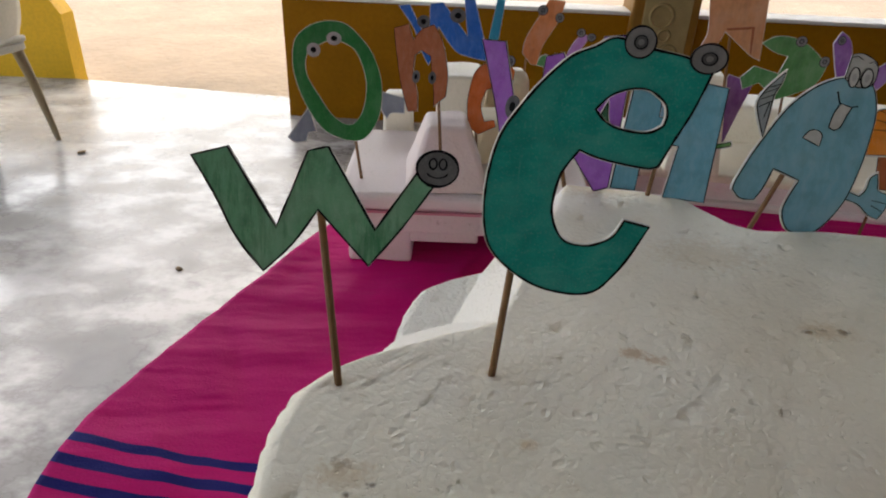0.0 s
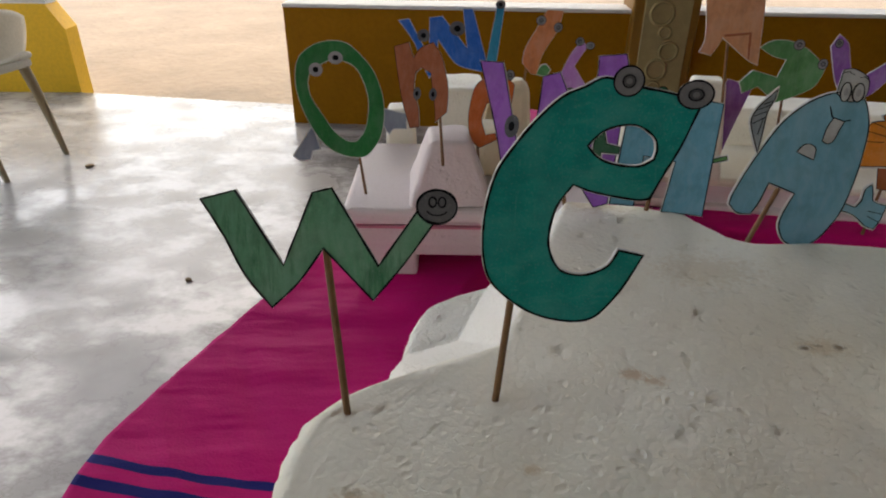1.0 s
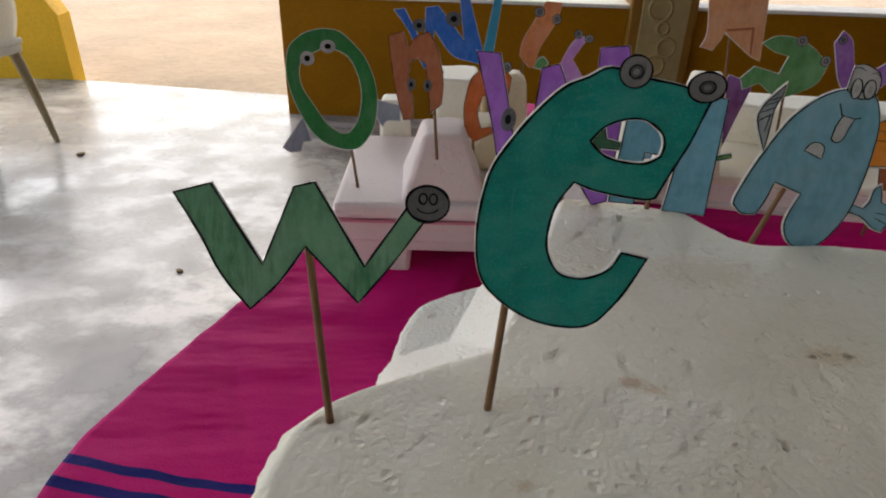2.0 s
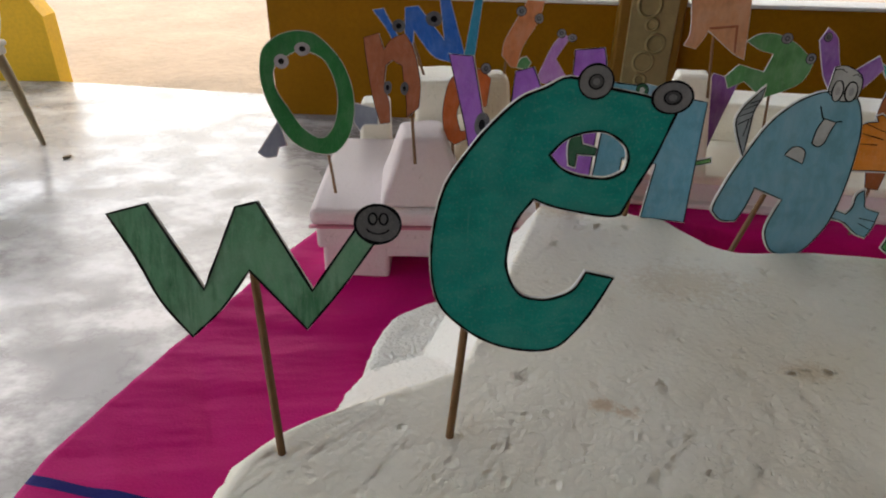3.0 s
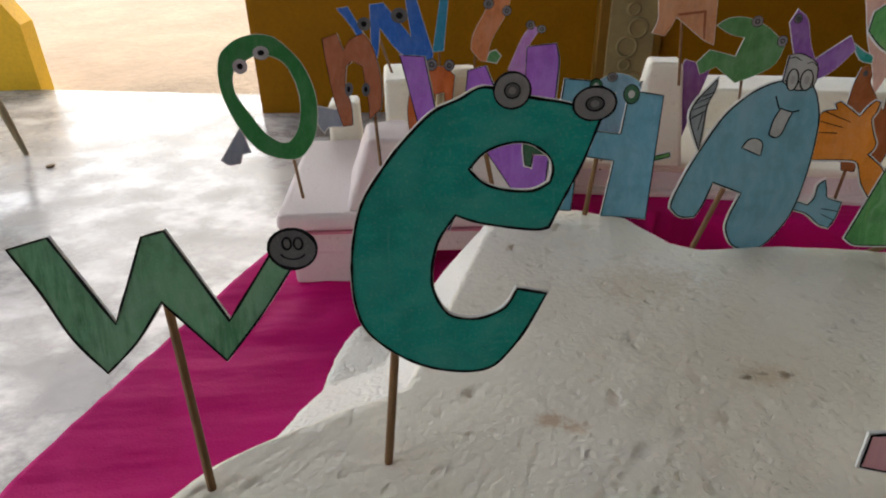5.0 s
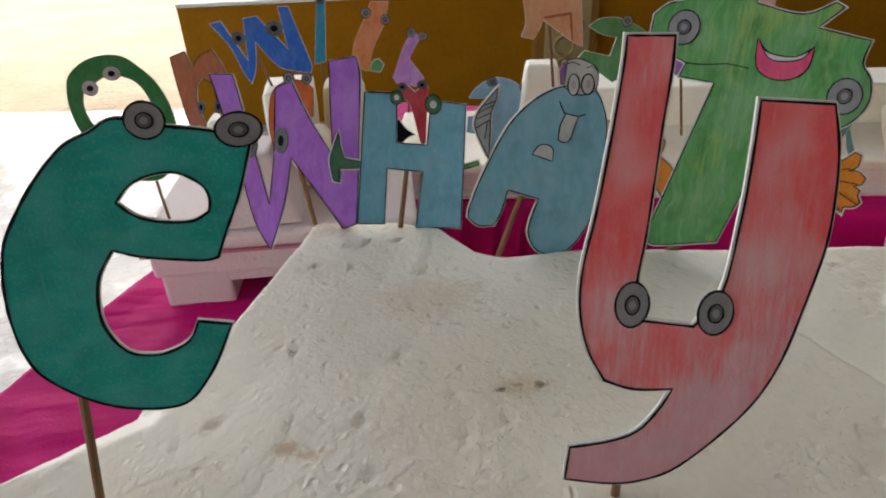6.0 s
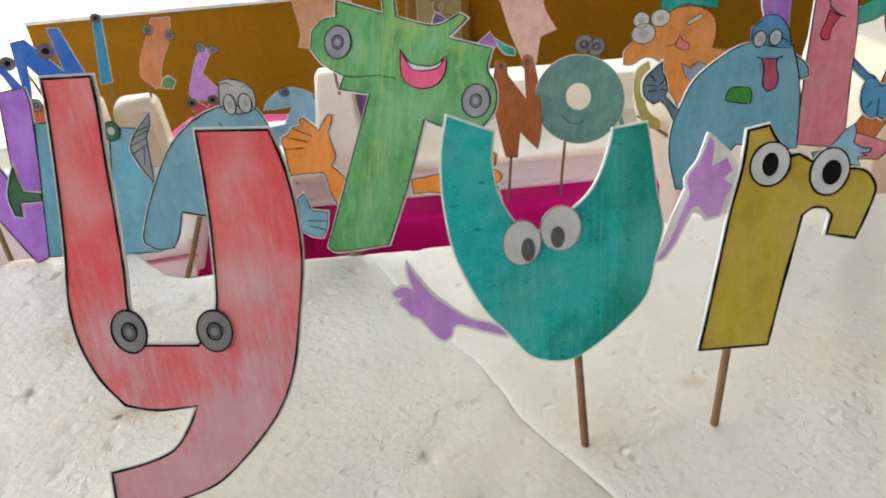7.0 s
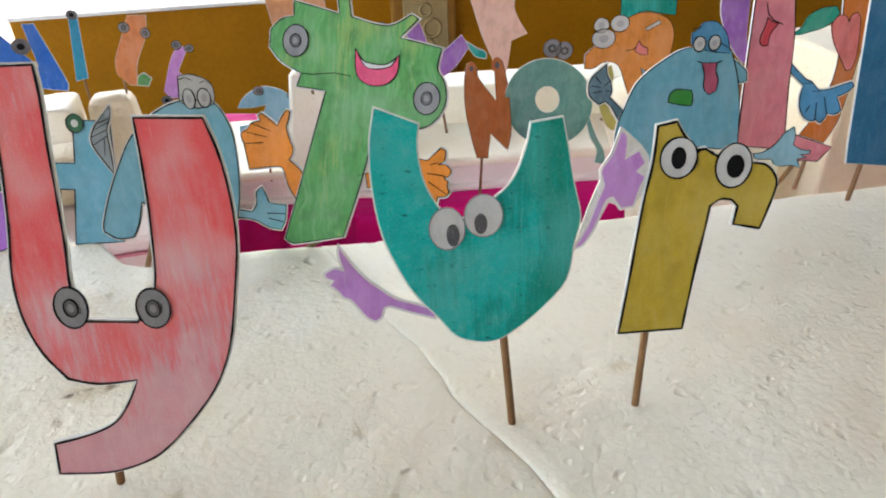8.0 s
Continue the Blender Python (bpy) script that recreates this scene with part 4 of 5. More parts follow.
d = Letter("purple paper letter W with two grey eyes on thin stick", (0.155, 0.374, 0.796), -26, 21, VIOLET, 0.55, 0.4)
d.board([(-62.7, 74.2), (-49.1, 74.5), (-38.6, 45.9), (-26.3, 11.8), (-24.5, 36.5), (-24.8, 69.5), (-15.9, 72.6), (-5.5, 55.8), (7.8, 38.8), (5.3, 63.9), (3.6, 83.1), (17.4, 85.6), (20.0, 76.8), (21.5, 39.0), (22.1, 7.0), (15.2, 3.7), (-1.3, 21.9), (-14.7, 36.0), (-17.5, 14.0), (-24.6, -11.5), (-34.6, 2.5), (-46.5, 35.9)])
d.stick(-12.4, 34.5)
d.eye(-38.0, 40.4, 4.1, 6.4, "dark")
d.eye(-20.5, 43.9, 3.7, 6.3, "dark")

d = Letter("green paper letter T like a toy car with open pink mouth", (0.311, 0.315, 0.8), -33, 24, GRASS, 0.5, 0.75)
d.board([(-11.4, 113.6), (11.4, 108.0), (9.9, 117.7), (15.0, 117.6), (17.2, 106.8), (34.5, 103.1), (45.5, 108.1), (48.9, 106.3), (40.8, 98.1), (60.3, 94.1), (58.9, 85.6), (62.6, 79.5), (63.8, 71.9), (61.5, 65.6), (56.5, 60.5), (49.1, 58.7), (41.2, 60.7), (32.5, 63.8), (26.6, 34.7), (19.1, 7.6), (-5.9, 1.8), (-10.6, 3.8), (6.5, 73.8), (-8.2, 75.3), (-6.2, 81.2), (-16.6, 86.3), (-22.9, 92.7), (-22.6, 100.8), (-17.3, 105.4), (-11.1, 106.7)])
d.stick(5.7, 4.0)
d.eye(-9.6, 95.7, 6.4, 7.2, "grey")
d.eye(55.0, 72.3, 6.1, 7.0, "grey")
d.patch("mouth", [(20.0, 93.0), (25.1, 87.2), (34.7, 86.2), (41.0, 90.7), (40.4, 82.5), (35.2, 77.5), (27.0, 77.2), (21.1, 82.0)], HOTPINK, 0.9, 0.45)
d.patch("teeth", [(21.5, 90.6), (25.1, 87.2), (34.7, 86.2), (40.2, 89.5), (37.1, 85.5), (30.6, 84.2), (25.2, 85.3)], GREYPAPER, 1.1, 0.45)
d.limb("hand", [(-2.3, 33.8), (-4.3, 20.9), (-10.3, 28.5), (-13.6, 36.8), (-17.5, 37.6), (-31.3, 35.3), (-34.0, 44.3), (-35.0, 47.8), (-36.6, 50.9), (-35.5, 53.1), (-33.1, 54.3), (-31.4, 57.1), (-26.6, 58.6), (-27.9, 60.9), (-26.1, 62.1), (-21.9, 59.6), (-17.6, 56.7), (-15.4, 61.2), (-13.2, 64.2), (-11.4, 63.8), (-11.8, 59.6), (-12.9, 56.1), (-10.5, 49.7), (-8.9, 46.6), (-9.4, 43.2), (-10.8, 41.2)], TANGERINE, 0.45)
d.limb("hand", [(28.0, 37.5), (39.3, 40.3), (51.1, 45.6), (56.9, 45.4), (58.9, 47.3), (63.0, 51.3), (65.2, 50.4), (65.0, 45.9), (62.0, 43.8), (65.6, 44.0), (68.4, 41.7), (67.5, 39.1), (65.0, 38.2), (67.4, 36.6), (67.0, 34.6), (68.3, 32.2), (66.6, 30.1), (63.0, 29.5), (62.6, 27.0), (58.8, 29.2), (50.8, 29.1), (39.8, 32.6), (29.4, 30.9)], TANGERINE, 0.45)
d.stroke("drawn_line", [(-35.5, 53.1), (-22.7, 51.1)], 0.35)
d.stroke("drawn_line", [(-31.4, 57.1), (-20.5, 53.9)], 0.35)
d.stroke("drawn_line", [(-34.1, 47.3), (-24.4, 48.4)], 0.35)
d.stroke("drawn_line", [(57.5, 39.7), (66.0, 39.0)], 0.35)
d.stroke("drawn_line", [(58.3, 36.0), (67.0, 31.1)], 0.35)
d.stroke("drawn_line", [(55.9, 33.3), (62.0, 28.2)], 0.35)
d.stroke("drawn_line", [(58.6, 43.6), (62.4, 44.8)], 0.35)
d.stroke("drawn_line", [(24.4, 36.2), (28.5, 37.5)], 0.35)
d.stroke("drawn_line", [(-6.2, 81.2), (-0.5, 80.9), (10.5, 81.9), (18.7, 80.7)], 0.35)

d = Letter("red and pink crayoned paper letter y with two grey eyes", (0.24, 0.193, 0.8), -8, 11.5, ROSE, 0.55, 0.7)
d.board([(-3.3, 120.2), (6.9, 119.8), (6.7, 113.0), (5.5, 101.0), (4.6, 89.8), (3.3, 75.0), (1.9, 63.5), (3.3, 53.7), (16.3, 51.6), (22.5, 60.3), (25.1, 78.2), (26.2, 92.9), (26.6, 105.6), (42.9, 104.1), (45.1, 95.0), (46.1, 83.1), (45.6, 70.7), (42.7, 56.4), (39.0, 41.5), (33.5, 29.8), (25.4, 20.0), (15.8, 11.2), (8.8, 7.7), (-1.0, 6.2), (-14.2, 8.2), (-13.1, 18.0), (-3.4, 19.3), (4.2, 22.2), (9.4, 28.6), (12.5, 34.4), (2.5, 34.8), (-4.9, 37.6), (-9.3, 46.2), (-11.5, 56.6), (-11.2, 67.8), (-8.5, 81.2), (-6.0, 96.8), (-3.7, 114.1)])
d.stick(0.7, 9.4)
d.eye(0.9, 58.2, 4.1, 5.9, "grey")
d.eye(21.2, 55.2, 4.3, 5.8, "grey")

d = Letter("turquoise paper letter u with goggle eyes and purple hands", (0.358, 0.175, 0.798), -11, 13, AQUA, 0, 0.5)
d.board([(-34.6, 104.1), (-23.3, 99.1), (-24.2, 93.2), (-23.5, 85.4), (-21.0, 78.4), (-17.0, 72.3), (-11.9, 71.8), (-5.5, 75.4), (-0.0, 79.4), (3.7, 84.1), (6.7, 91.7), (7.9, 97.1), (16.5, 98.0), (18.0, 89.6), (19.6, 79.2), (21.4, 69.6), (19.5, 61.5), (17.0, 50.5), (9.4, 42.3), (2.0, 36.7), (-4.3, 33.5), (-10.4, 33.7), (-16.4, 36.3), (-21.3, 42.7), (-28.3, 51.7), (-34.0, 64.5), (-36.1, 72.9), (-37.1, 84.4), (-36.6, 95.3)])
d.stick(-1.9, 34.7)
d.eye(-17.3, 69.4, 5.1, 6.2, "goggle", (-15.7, 67.4, 1.9, 3.3))
d.eye(-6.7, 72.3, 5.5, 6.2, "goggle", (-7.6, 70.1, 1.9, 3.0))
d.patch("card_tab", [(19.5, 58.5), (23.9, 70.9), (31.3, 87.4), (34.1, 93.8), (41.8, 85.4), (40.9, 75.0), (36.1, 70.4), (30.2, 72.5), (25.4, 64.5)], CARD, -0.3, 0)
d.limb("hand", [(-22.9, 44.7), (-27.1, 46.8), (-33.5, 49.3), (-38.8, 53.7), (-42.4, 57.2), (-45.9, 62.4), (-48.0, 66.3), (-48.1, 63.8), (-47.1, 59.1), (-49.8, 60.2), (-52.6, 59.2), (-52.3, 57.9), (-50.2, 57.0), (-51.5, 55.6), (-49.3, 53.5), (-48.2, 51.8), (-46.1, 50.7), (-44.1, 47.8), (-42.1, 44.9), (-39.8, 43.4), (-38.2, 44.5), (-37.3, 47.0), (-35.2, 47.7), (-30.5, 45.7), (-22.7, 42.7)], LILAC, 0)
d.limb("hand", [(20.1, 60.2), (23.9, 65.8), (27.2, 73.9), (28.9, 77.9), (28.0, 82.1), (31.3, 86.6), (33.6, 92.7), (35.0, 91.0), (34.6, 84.7), (38.7, 86.8), (40.4, 83.4), (37.9, 81.2), (40.5, 79.3), (38.9, 76.2), (37.3, 71.3), (33.9, 70.8), (31.4, 74.4), (29.2, 73.7), (25.6, 65.7), (22.2, 60.9)], LILAC, 0)

d = Letter("mustard yellow paper letter r with big black-pupilled eyes", (0.399, 0.17, 0.8), -18, 11, MUSTARD, 0.7, 0.6)
d.board([(0.2, 91.2), (5.4, 92.3), (7.4, 88.9), (11.7, 84.0), (14.0, 84.4), (17.0, 82.5), (27.1, 80.0), (31.3, 79.3), (34.0, 76.8), (35.2, 73.3), (33.3, 65.1), (31.9, 60.4), (24.1, 61.9), (24.8, 67.3), (23.0, 69.3), (19.6, 69.6), (16.8, 67.6), (16.1, 61.5), (14.3, 48.6), (12.0, 28.5), (-7.4, 27.4), (-5.3, 43.7), (-2.5, 68.4), (-0.4, 81.1)])
d.stick(1.7, 29.2)
d.eye(6.5, 82.1, 5.2, 5.9, "bold", (6.5, 82.1, 2.1, 3.2))
d.eye(22.2, 79.4, 5.1, 6.4, "bold", (22.7, 79.2, 2.5, 3.4))
d.stroke("drawn_line", [(11.5, 83.0), (12.8, 84.3), (14.3, 84.3), (16.0, 83.5), (17.4, 82.0)], 0.35)
d.stroke("drawn_line", [(27.1, 80.0), (29.0, 80.1)], 0.35)

d = Letter("blue paper letter a with glasses, red tongue and green patch", (0.5, 0.285, 0.8), -8, 8, SKY2, 0.5, 0.3)
d.board([(-35.6, 15.1), (-39.7, 31.5), (-39.3, 44.2), (-36.1, 52.8), (-29.7, 65.2), (-17.3, 74.1), (-5.0, 78.7), (15.9, 76.1), (20.2, 64.6), (23.1, 50.3), (24.6, 27.9), (14.3, 29.1), (-6.8, 33.4), (-16.6, 23.1), (-27.9, 15.0)])
d.stick(7.3, 31.8)
d.eye(-0.6, 80.0, 3.0, 3.4, "drawn")
d.eye(6.9, 80.0, 3.0, 3.4, "drawn")
d.limb("hand", [(-33.4, 49.5), (-38.7, 48.3), (-41.8, 54.2), (-45.2, 57.6), (-48.3, 56.4), (-52.8, 60.4), (-53.5, 65.4), (-52.6, 68.2), (-49.6, 71.1), (-45.1, 74.3), (-44.8, 69.9), (-43.1, 66.8), (-42.2, 61.8), (-43.2, 59.4), (-36.3, 52.4)], STEEL, 0.45)
d.patch("cap", [(-4.3, 79.6), (-4.4, 85.3), (-0.7, 87.3), (0.9, 89.5), (7.1, 89.3), (11.6, 85.3), (13.8, 80.9), (15.2, 74.7), (4.7, 76.4)], DEEP2, 0.9, 0.45)
d.patch("tongue", [(1.5, 71.3), (9.2, 70.9), (8.8, 67.2), (10.5, 62.8), (9.8, 57.8), (6.3, 56.4), (3.4, 59.7), (3.2, 66.0)], WINE, 1.0, 0.45)
d.stroke("mouth_line", [(-0.8, 72.3), (2.6, 71.0), (9.5, 70.8), (11.8, 71.6)], 0.5)
d.patch("patch", [(-14.1, 54.4), (-13.4, 58.1), (-10.3, 60.1), (-2.8, 59.1), (-1.6, 55.6), (-2.0, 51.8), (-7.7, 52.7)], GRASS2, 0.9, 0.45)
d.limb("arm", [(18.5, 71.2), (24.7, 66.2), (25.8, 61.0), (21.9, 60.4), (19.9, 65.1)], SKY2, 0.45)
d.stroke("drawn_line", [(-52.5, 65.3), (-47.7, 64.3)], 0.35)
d.stroke("drawn_line", [(-51.8, 62.2), (-47.0, 62.3)], 0.35)
d.stroke("drawn_line", [(-50.6, 69.5), (-47.8, 66.0)], 0.35)
d.stroke("drawn_line", [(-43.6, 66.8), (-46.1, 64.6)], 0.35)
d.stroke("drawn_line", [(-42.2, 61.8), (-45.5, 62.6)], 0.35)
d.stroke("drawn_line", [(1.5, 80.8), (3.6, 81.1)], 0.35)
d.stroke("drawn_line", [(9.9, 79.8), (13.8, 77.5)], 0.35)
d.stroke("drawn_line", [(-4.6, 86.7), (-0.7, 87.8)], 0.35)

d = Letter("pink paper letter l with red tongue and blue hands", (0.557, 0.286, 0.8), -8, 10, PINK, 0.5, 0.3)
d.board([(-22.5, 101.3), (-2.5, 99.9), (-0.1, 76.6), (-0.1, 52.3), (0.7, 30.6), (28.9, 19.5), (21.4, 12.7), (-2.9, 15.9), (-5.2, 22.1), (-25.7, 25.7), (-24.4, 62.6), (-22.8, 93.8)])
d.stick(10.4, 12.7)
d.patch("tongue", [(-15.7, 87.2), (-12.5, 84.9), (-9.4, 84.1), (-12.6, 80.8), (-14.0, 77.7), (-14.2, 74.1), (-16.6, 74.0), (-18.5, 75.5), (-18.6, 78.6), (-16.7, 82.6)], CRIMSON, 1.0, 0.45)
d.stroke("mouth_line", [(-16.7, 93.9), (-15.3, 88.7), (-11.9, 85.4), (-7.0, 83.4)], 0.5)
d.limb("arm", [(-1.2, 66.1), (0.6, 63.8), (9.4, 55.9), (12.7, 54.5), (16.3, 50.8), (19.6, 49.7), (24.3, 50.1), (30.4, 51.5), (35.6, 52.5), (37.2, 50.4), (34.1, 47.8), (28.1, 45.5), (30.4, 41.0), (31.5, 38.0), (27.9, 36.7), (23.9, 37.6), (22.5, 34.6), (20.4, 33.0), (17.6, 34.8), (15.5, 34.4), (12.1, 35.6), (9.2, 38.7), (7.3, 43.2), (7.2, 48.9), (8.5, 52.9), (-0.6, 61.1)], DEEP2, 0.45)
d.patch("hand", [(-16.2, 20.6), (-11.4, 20.7), (-6.9, 22.6), (-3.1, 25.5), (0.2, 29.5), (5.6, 32.5), (6.8, 27.4), (6.1, 23.0), (11.0, 20.1), (16.6, 19.0), (15.9, 17.2), (10.7, 17.2), (14.8, 15.5), (9.0, 15.3), (11.6, 10.4), (5.5, 12.3), (0.7, 12.2), (-3.6, 13.6), (-5.9, 16.6), (-14.2, 17.5)], ICE, 1.0, 0.4)
d.stroke("drawn_line", [(13.0, 42.7), (11.0, 39.4)], 0.35)
d.stroke("drawn_line", [(16.7, 43.7), (16.9, 35.1)], 0.35)
d.stroke("drawn_line", [(20.7, 46.2), (23.3, 37.4)], 0.35)
d.stroke("drawn_line", [(13.3, 49.7), (18.1, 49.3)], 0.35)
d.stroke("drawn_line", [(8.4, 53.8), (12.7, 53.9)], 0.35)
d.stroke("drawn_line", [(7.2, 19.3), (15.1, 18.2)], 0.35)
d.stroke("drawn_line", [(5.1, 15.7), (13.1, 16.3)], 0.35)

d = Letter("plain blue paper letter on a stick at the foam edge", (0.579, 0.26, 0.8), -10, 8, DEEP, 0, 0.3)
d.board([(-8.5, 101.5), (-6.7, 31.0), (-5.9, 20.8), (37.4, 14.3), (19.5, 99.8)])
d.stick(4.1, 20.4)

d = Letter("orange paper letter with curly grey eyes and turquoise hat", (0.565, 0.43, 0.779), -12, 10, ORANGE, 0.4, 0.3)
d.board([(-39.8, 50.2), (-39.7, 58.8), (-32.8, 64.5), (-21.9, 64.8), (-19.2, 73.3), (-11.8, 82.1), (-1.5, 84.9), (12.1, 83.6), (21.1, 77.6), (23.8, 67.6), (21.9, 56.7), (32.0, 54.8), (38.0, 55.5), (26.7, 47.0), (15.1, 41.1), (8.4, 33.2), (2.1, 22.8), (-0.6, 21.5), (-7.6, 30.6), (-13.2, 46.3), (-17.4, 52.2), (-25.4, 54.0), (-33.9, 49.8)])
d.stick(0.0, 24.2)
d.eye(-26.8, 69.5, 8.2, 6.5, "drawn")
d.eye(-15.5, 78.8, 6.6, 5.4, "drawn")
d.eye(-28.6, 78.3, 5.4, 5.0, "drawn")
d.patch("tongue", [(-3.7, 61.9), (-1.3, 66.9), (0.9, 63.1), (5.0, 61.3), (5.3, 56.8), (0.1, 57.2), (-4.0, 59.8)], CORAL, 1.0, 0.45)
d.stroke("mouth_line", [(-10.7, 60.3), (-5.2, 61.0), (-1.9, 64.0), (-1.3, 66.9)], 0.5)
d.patch("drawn_line", [(2.6, 74.6), (12.4, 79.6), (14.1, 77.3), (4.2, 73.0)], GREYPAPER, 0.9, 0.45)
d.patch("cap", [(-15.0, 100.5), (24.5, 97.8), (23.9, 82.0), (14.0, 83.8), (2.3, 86.0), (-9.1, 82.6), (-15.5, 77.7)], AQUA, 0.9, 0.45)
d.patch("hand", [(0.6, 48.2), (6.8, 44.7), (12.5, 48.8), (18.8, 45.7), (15.3, 38.4), (9.4, 36.2), (4.0, 39.3)], GLOVE, 1.0, 0.4)

d = Letter("grey-green paper letter o with two eyes and a smile", (0.5571, 0.5913, 0.6354), -12, -3, SAGE, 0, 0.4, 1.1)
d.board([(50.9, 109.7), (46.6, 124.8), (37.3, 137.6), (24.5, 146.5), (10.2, 150.4), (-3.8, 148.7), (-15.4, 141.8), (-23.2, 130.4), (-25.8, 116.1), (-22.6, 100.9), (-13.9, 87.1), (-0.9, 77.1), (14.5, 72.5), (29.6, 74.3), (41.8, 82.2), (49.3, 94.7)],
        [(21.9, 114.7), (19.4, 121.9), (13.8, 126.6), (7.2, 127.2), (2.1, 123.3), (0.4, 116.5), (2.8, 109.2), (8.4, 104.2), (15.1, 103.7), (20.3, 107.7)])
d.stick(2.6, 76.8)
d.eye(12.5, 159.0, 7.5, 7.7, "grey")
d.eye(23.0, 156.4, 7.1, 7.3, "grey")
d.stroke("mouth_line", [(-3.4, 101.1), (4.4, 92.6), (13.0, 90.8), (16.8, 94.1)], 0.5)
d.limb("arm", [(46.6, 96.8), (52.3, 77.7), (59.7, 65.1), (58.9, 52.3), (69.2, 48.5), (66.1, 62.8), (57.4, 78.4), (49.6, 96.5)], SAGE, 0)

d = Letter("rust brown paper letter n with knobbly eyes", (0.5008, 0.5936, 0.6182), -12, 1, RUST, 0.4, 0.2, 1.16)
d.board([(-6.9, 156.7), (1.4, 152.6), (2.2, 145.5), (16.5, 125.7), (14.8, 155.1), (21.0, 158.1), (26.0, 136.4), (29.0, 101.5), (26.3, 83.1), (11.6, 99.1), (9.5, 77.5), (0.0, 78.4), (-4.3, 96.6), (-8.8, 120.4), (-9.1, 142.8)])
d.stick(4.8, 80.5)
d.eye(-3.5, 153.0, 4.0, 5.2, "rust")
d.eye(17.0, 154.5, 4.5, 6.1, "rust")

d = Letter("brick red paper letter n with two dark eyes", (0.092, 0.532, 0.772), -15, 20, BRICK, 0.4, 0.2)
d.board([(-44.0, 76.4), (-32.9, 80.3), (-27.9, 68.7), (-22.8, 76.5), (-13.1, 81.2), (-6.4, 72.1), (-1.4, 58.2), (1.6, 44.1), (1.6, 29.5), (-6.9, 21.2), (-8.1, 32.8), (-10.7, 43.9), (-13.2, 58.0), (-20.8, 61.8), (-25.5, 57.8), (-25.6, 43.6), (-21.0, 31.3), (-19.3, 16.8), (-26.7, 15.4), (-34.3, 35.4), (-40.8, 60.7)])
d.stick(-3.9, 25.7)
d.eye(-23.0, 42.0, 3.0, 4.8, "dark")
d.eye(-10.2, 42.3, 3.0, 4.7, "dark")

d = Letter("orange paper letter e with two grey ringed eyes", (0.125, 0.553, 0.722), -8, 12, ORANGE2, 0.4, 0.3)
d.board([(-5.9, 93.1), (3.3, 99.6), (15.8, 100.3), (24.3, 93.9), (22.1, 73.4), (16.8, 70.7), (16.3, 81.9), (2.8, 78.4), (-0.8, 66.0), (2.8, 53.0), (10.7, 54.8), (12.3, 49.6), (-1.5, 42.4), (-9.3, 49.3), (-11.8, 66.5), (-9.7, 83.1)])
d.stick(-3.4, 44.7)
d.eye(6.9, 101.9, 4.1, 4.4, "grey")
d.eye(20.1, 101.3, 3.7, 4.0, "grey")

d = Letter("bright blue paper letter w with grey eyes", (0.105, 0.715, 0.775), -7, 12, ULTRA, 0, 0.4)
d.board([(-51.4, 61.7), (-41.1, 63.4), (-20.1, 26.8), (-20.1, 64.9), (-7.7, 66.6), (8.3, 48.1), (18.4, 36.2), (13.0, 73.9), (22.5, 73.7), (29.4, 51.7), (38.8, 21.3), (37.4, 14.1), (23.4, 16.5), (6.8, 22.1), (-11.3, 44.6), (-14.0, 20.4), (-19.4, 6.9), (-26.2, 18.6), (-35.4, 41.0)])
d.stick(-9.7, 27.6)
d.eye(-26.2, 47.9, 6.5, 6.1, "dark")
d.eye(7.7, 55.2, 8.0, 7.0, "dark")

d = Letter("narrow cyan paper letter l on a stick", (0.152, 0.742, 0.773), -8, 3, CYAN, 0, 0.3)
d.board([(3.3, 78.2), (10.6, 77.6), (4.4, 18.3), (-6.5, 16.6)])
d.stick(-0.3, 18.2)
d.eye(6.3, 76.4, 4.9, 4.4, "dark")

d = Letter("orange paper letter s with a small green dot hand", (0.185, 0.735, 0.747), -5, 4, PEACHO, 0, 0.3)
d.board([(20.3, 98.0), (36.8, 97.3), (31.7, 77.8), (18.8, 54.8), (13.8, 34.1), (8.1, 34.0), (-1.7, 45.5), (0.4, 59.9), (11.0, 80.0)])
d.stick(2.6, 40.1)
d.eye(14.9, 88.0, 5.0, 4.7, "grey")
d.eye(32.6, 81.5, 4.4, 4.7, "grey")
d.limb("arm", [(13.8, 34.1), (17.3, 42.1), (22.9, 44.4), (27.8, 38.9), (23.7, 32.1)], FERN, 0)

d = Letter("lilac paper letter k with pale eyes", (0.235, 0.735, 0.747), -5, 6, LILAC, 0, 0.3)
d.board([(8.8, 67.0), (16.5, 62.8), (11.0, 54.5), (3.5, 42.2), (17.4, 22.2), (8.7, 14.5), (-10.2, 18.1), (-13.6, 24.3), (-0.9, 54.3)])
d.stick(0.1, 20.0)
d.eye(7.1, 67.0, 4.5, 4.3, "grey")
d.eye(18.2, 62.9, 4.5, 3.8, "grey")

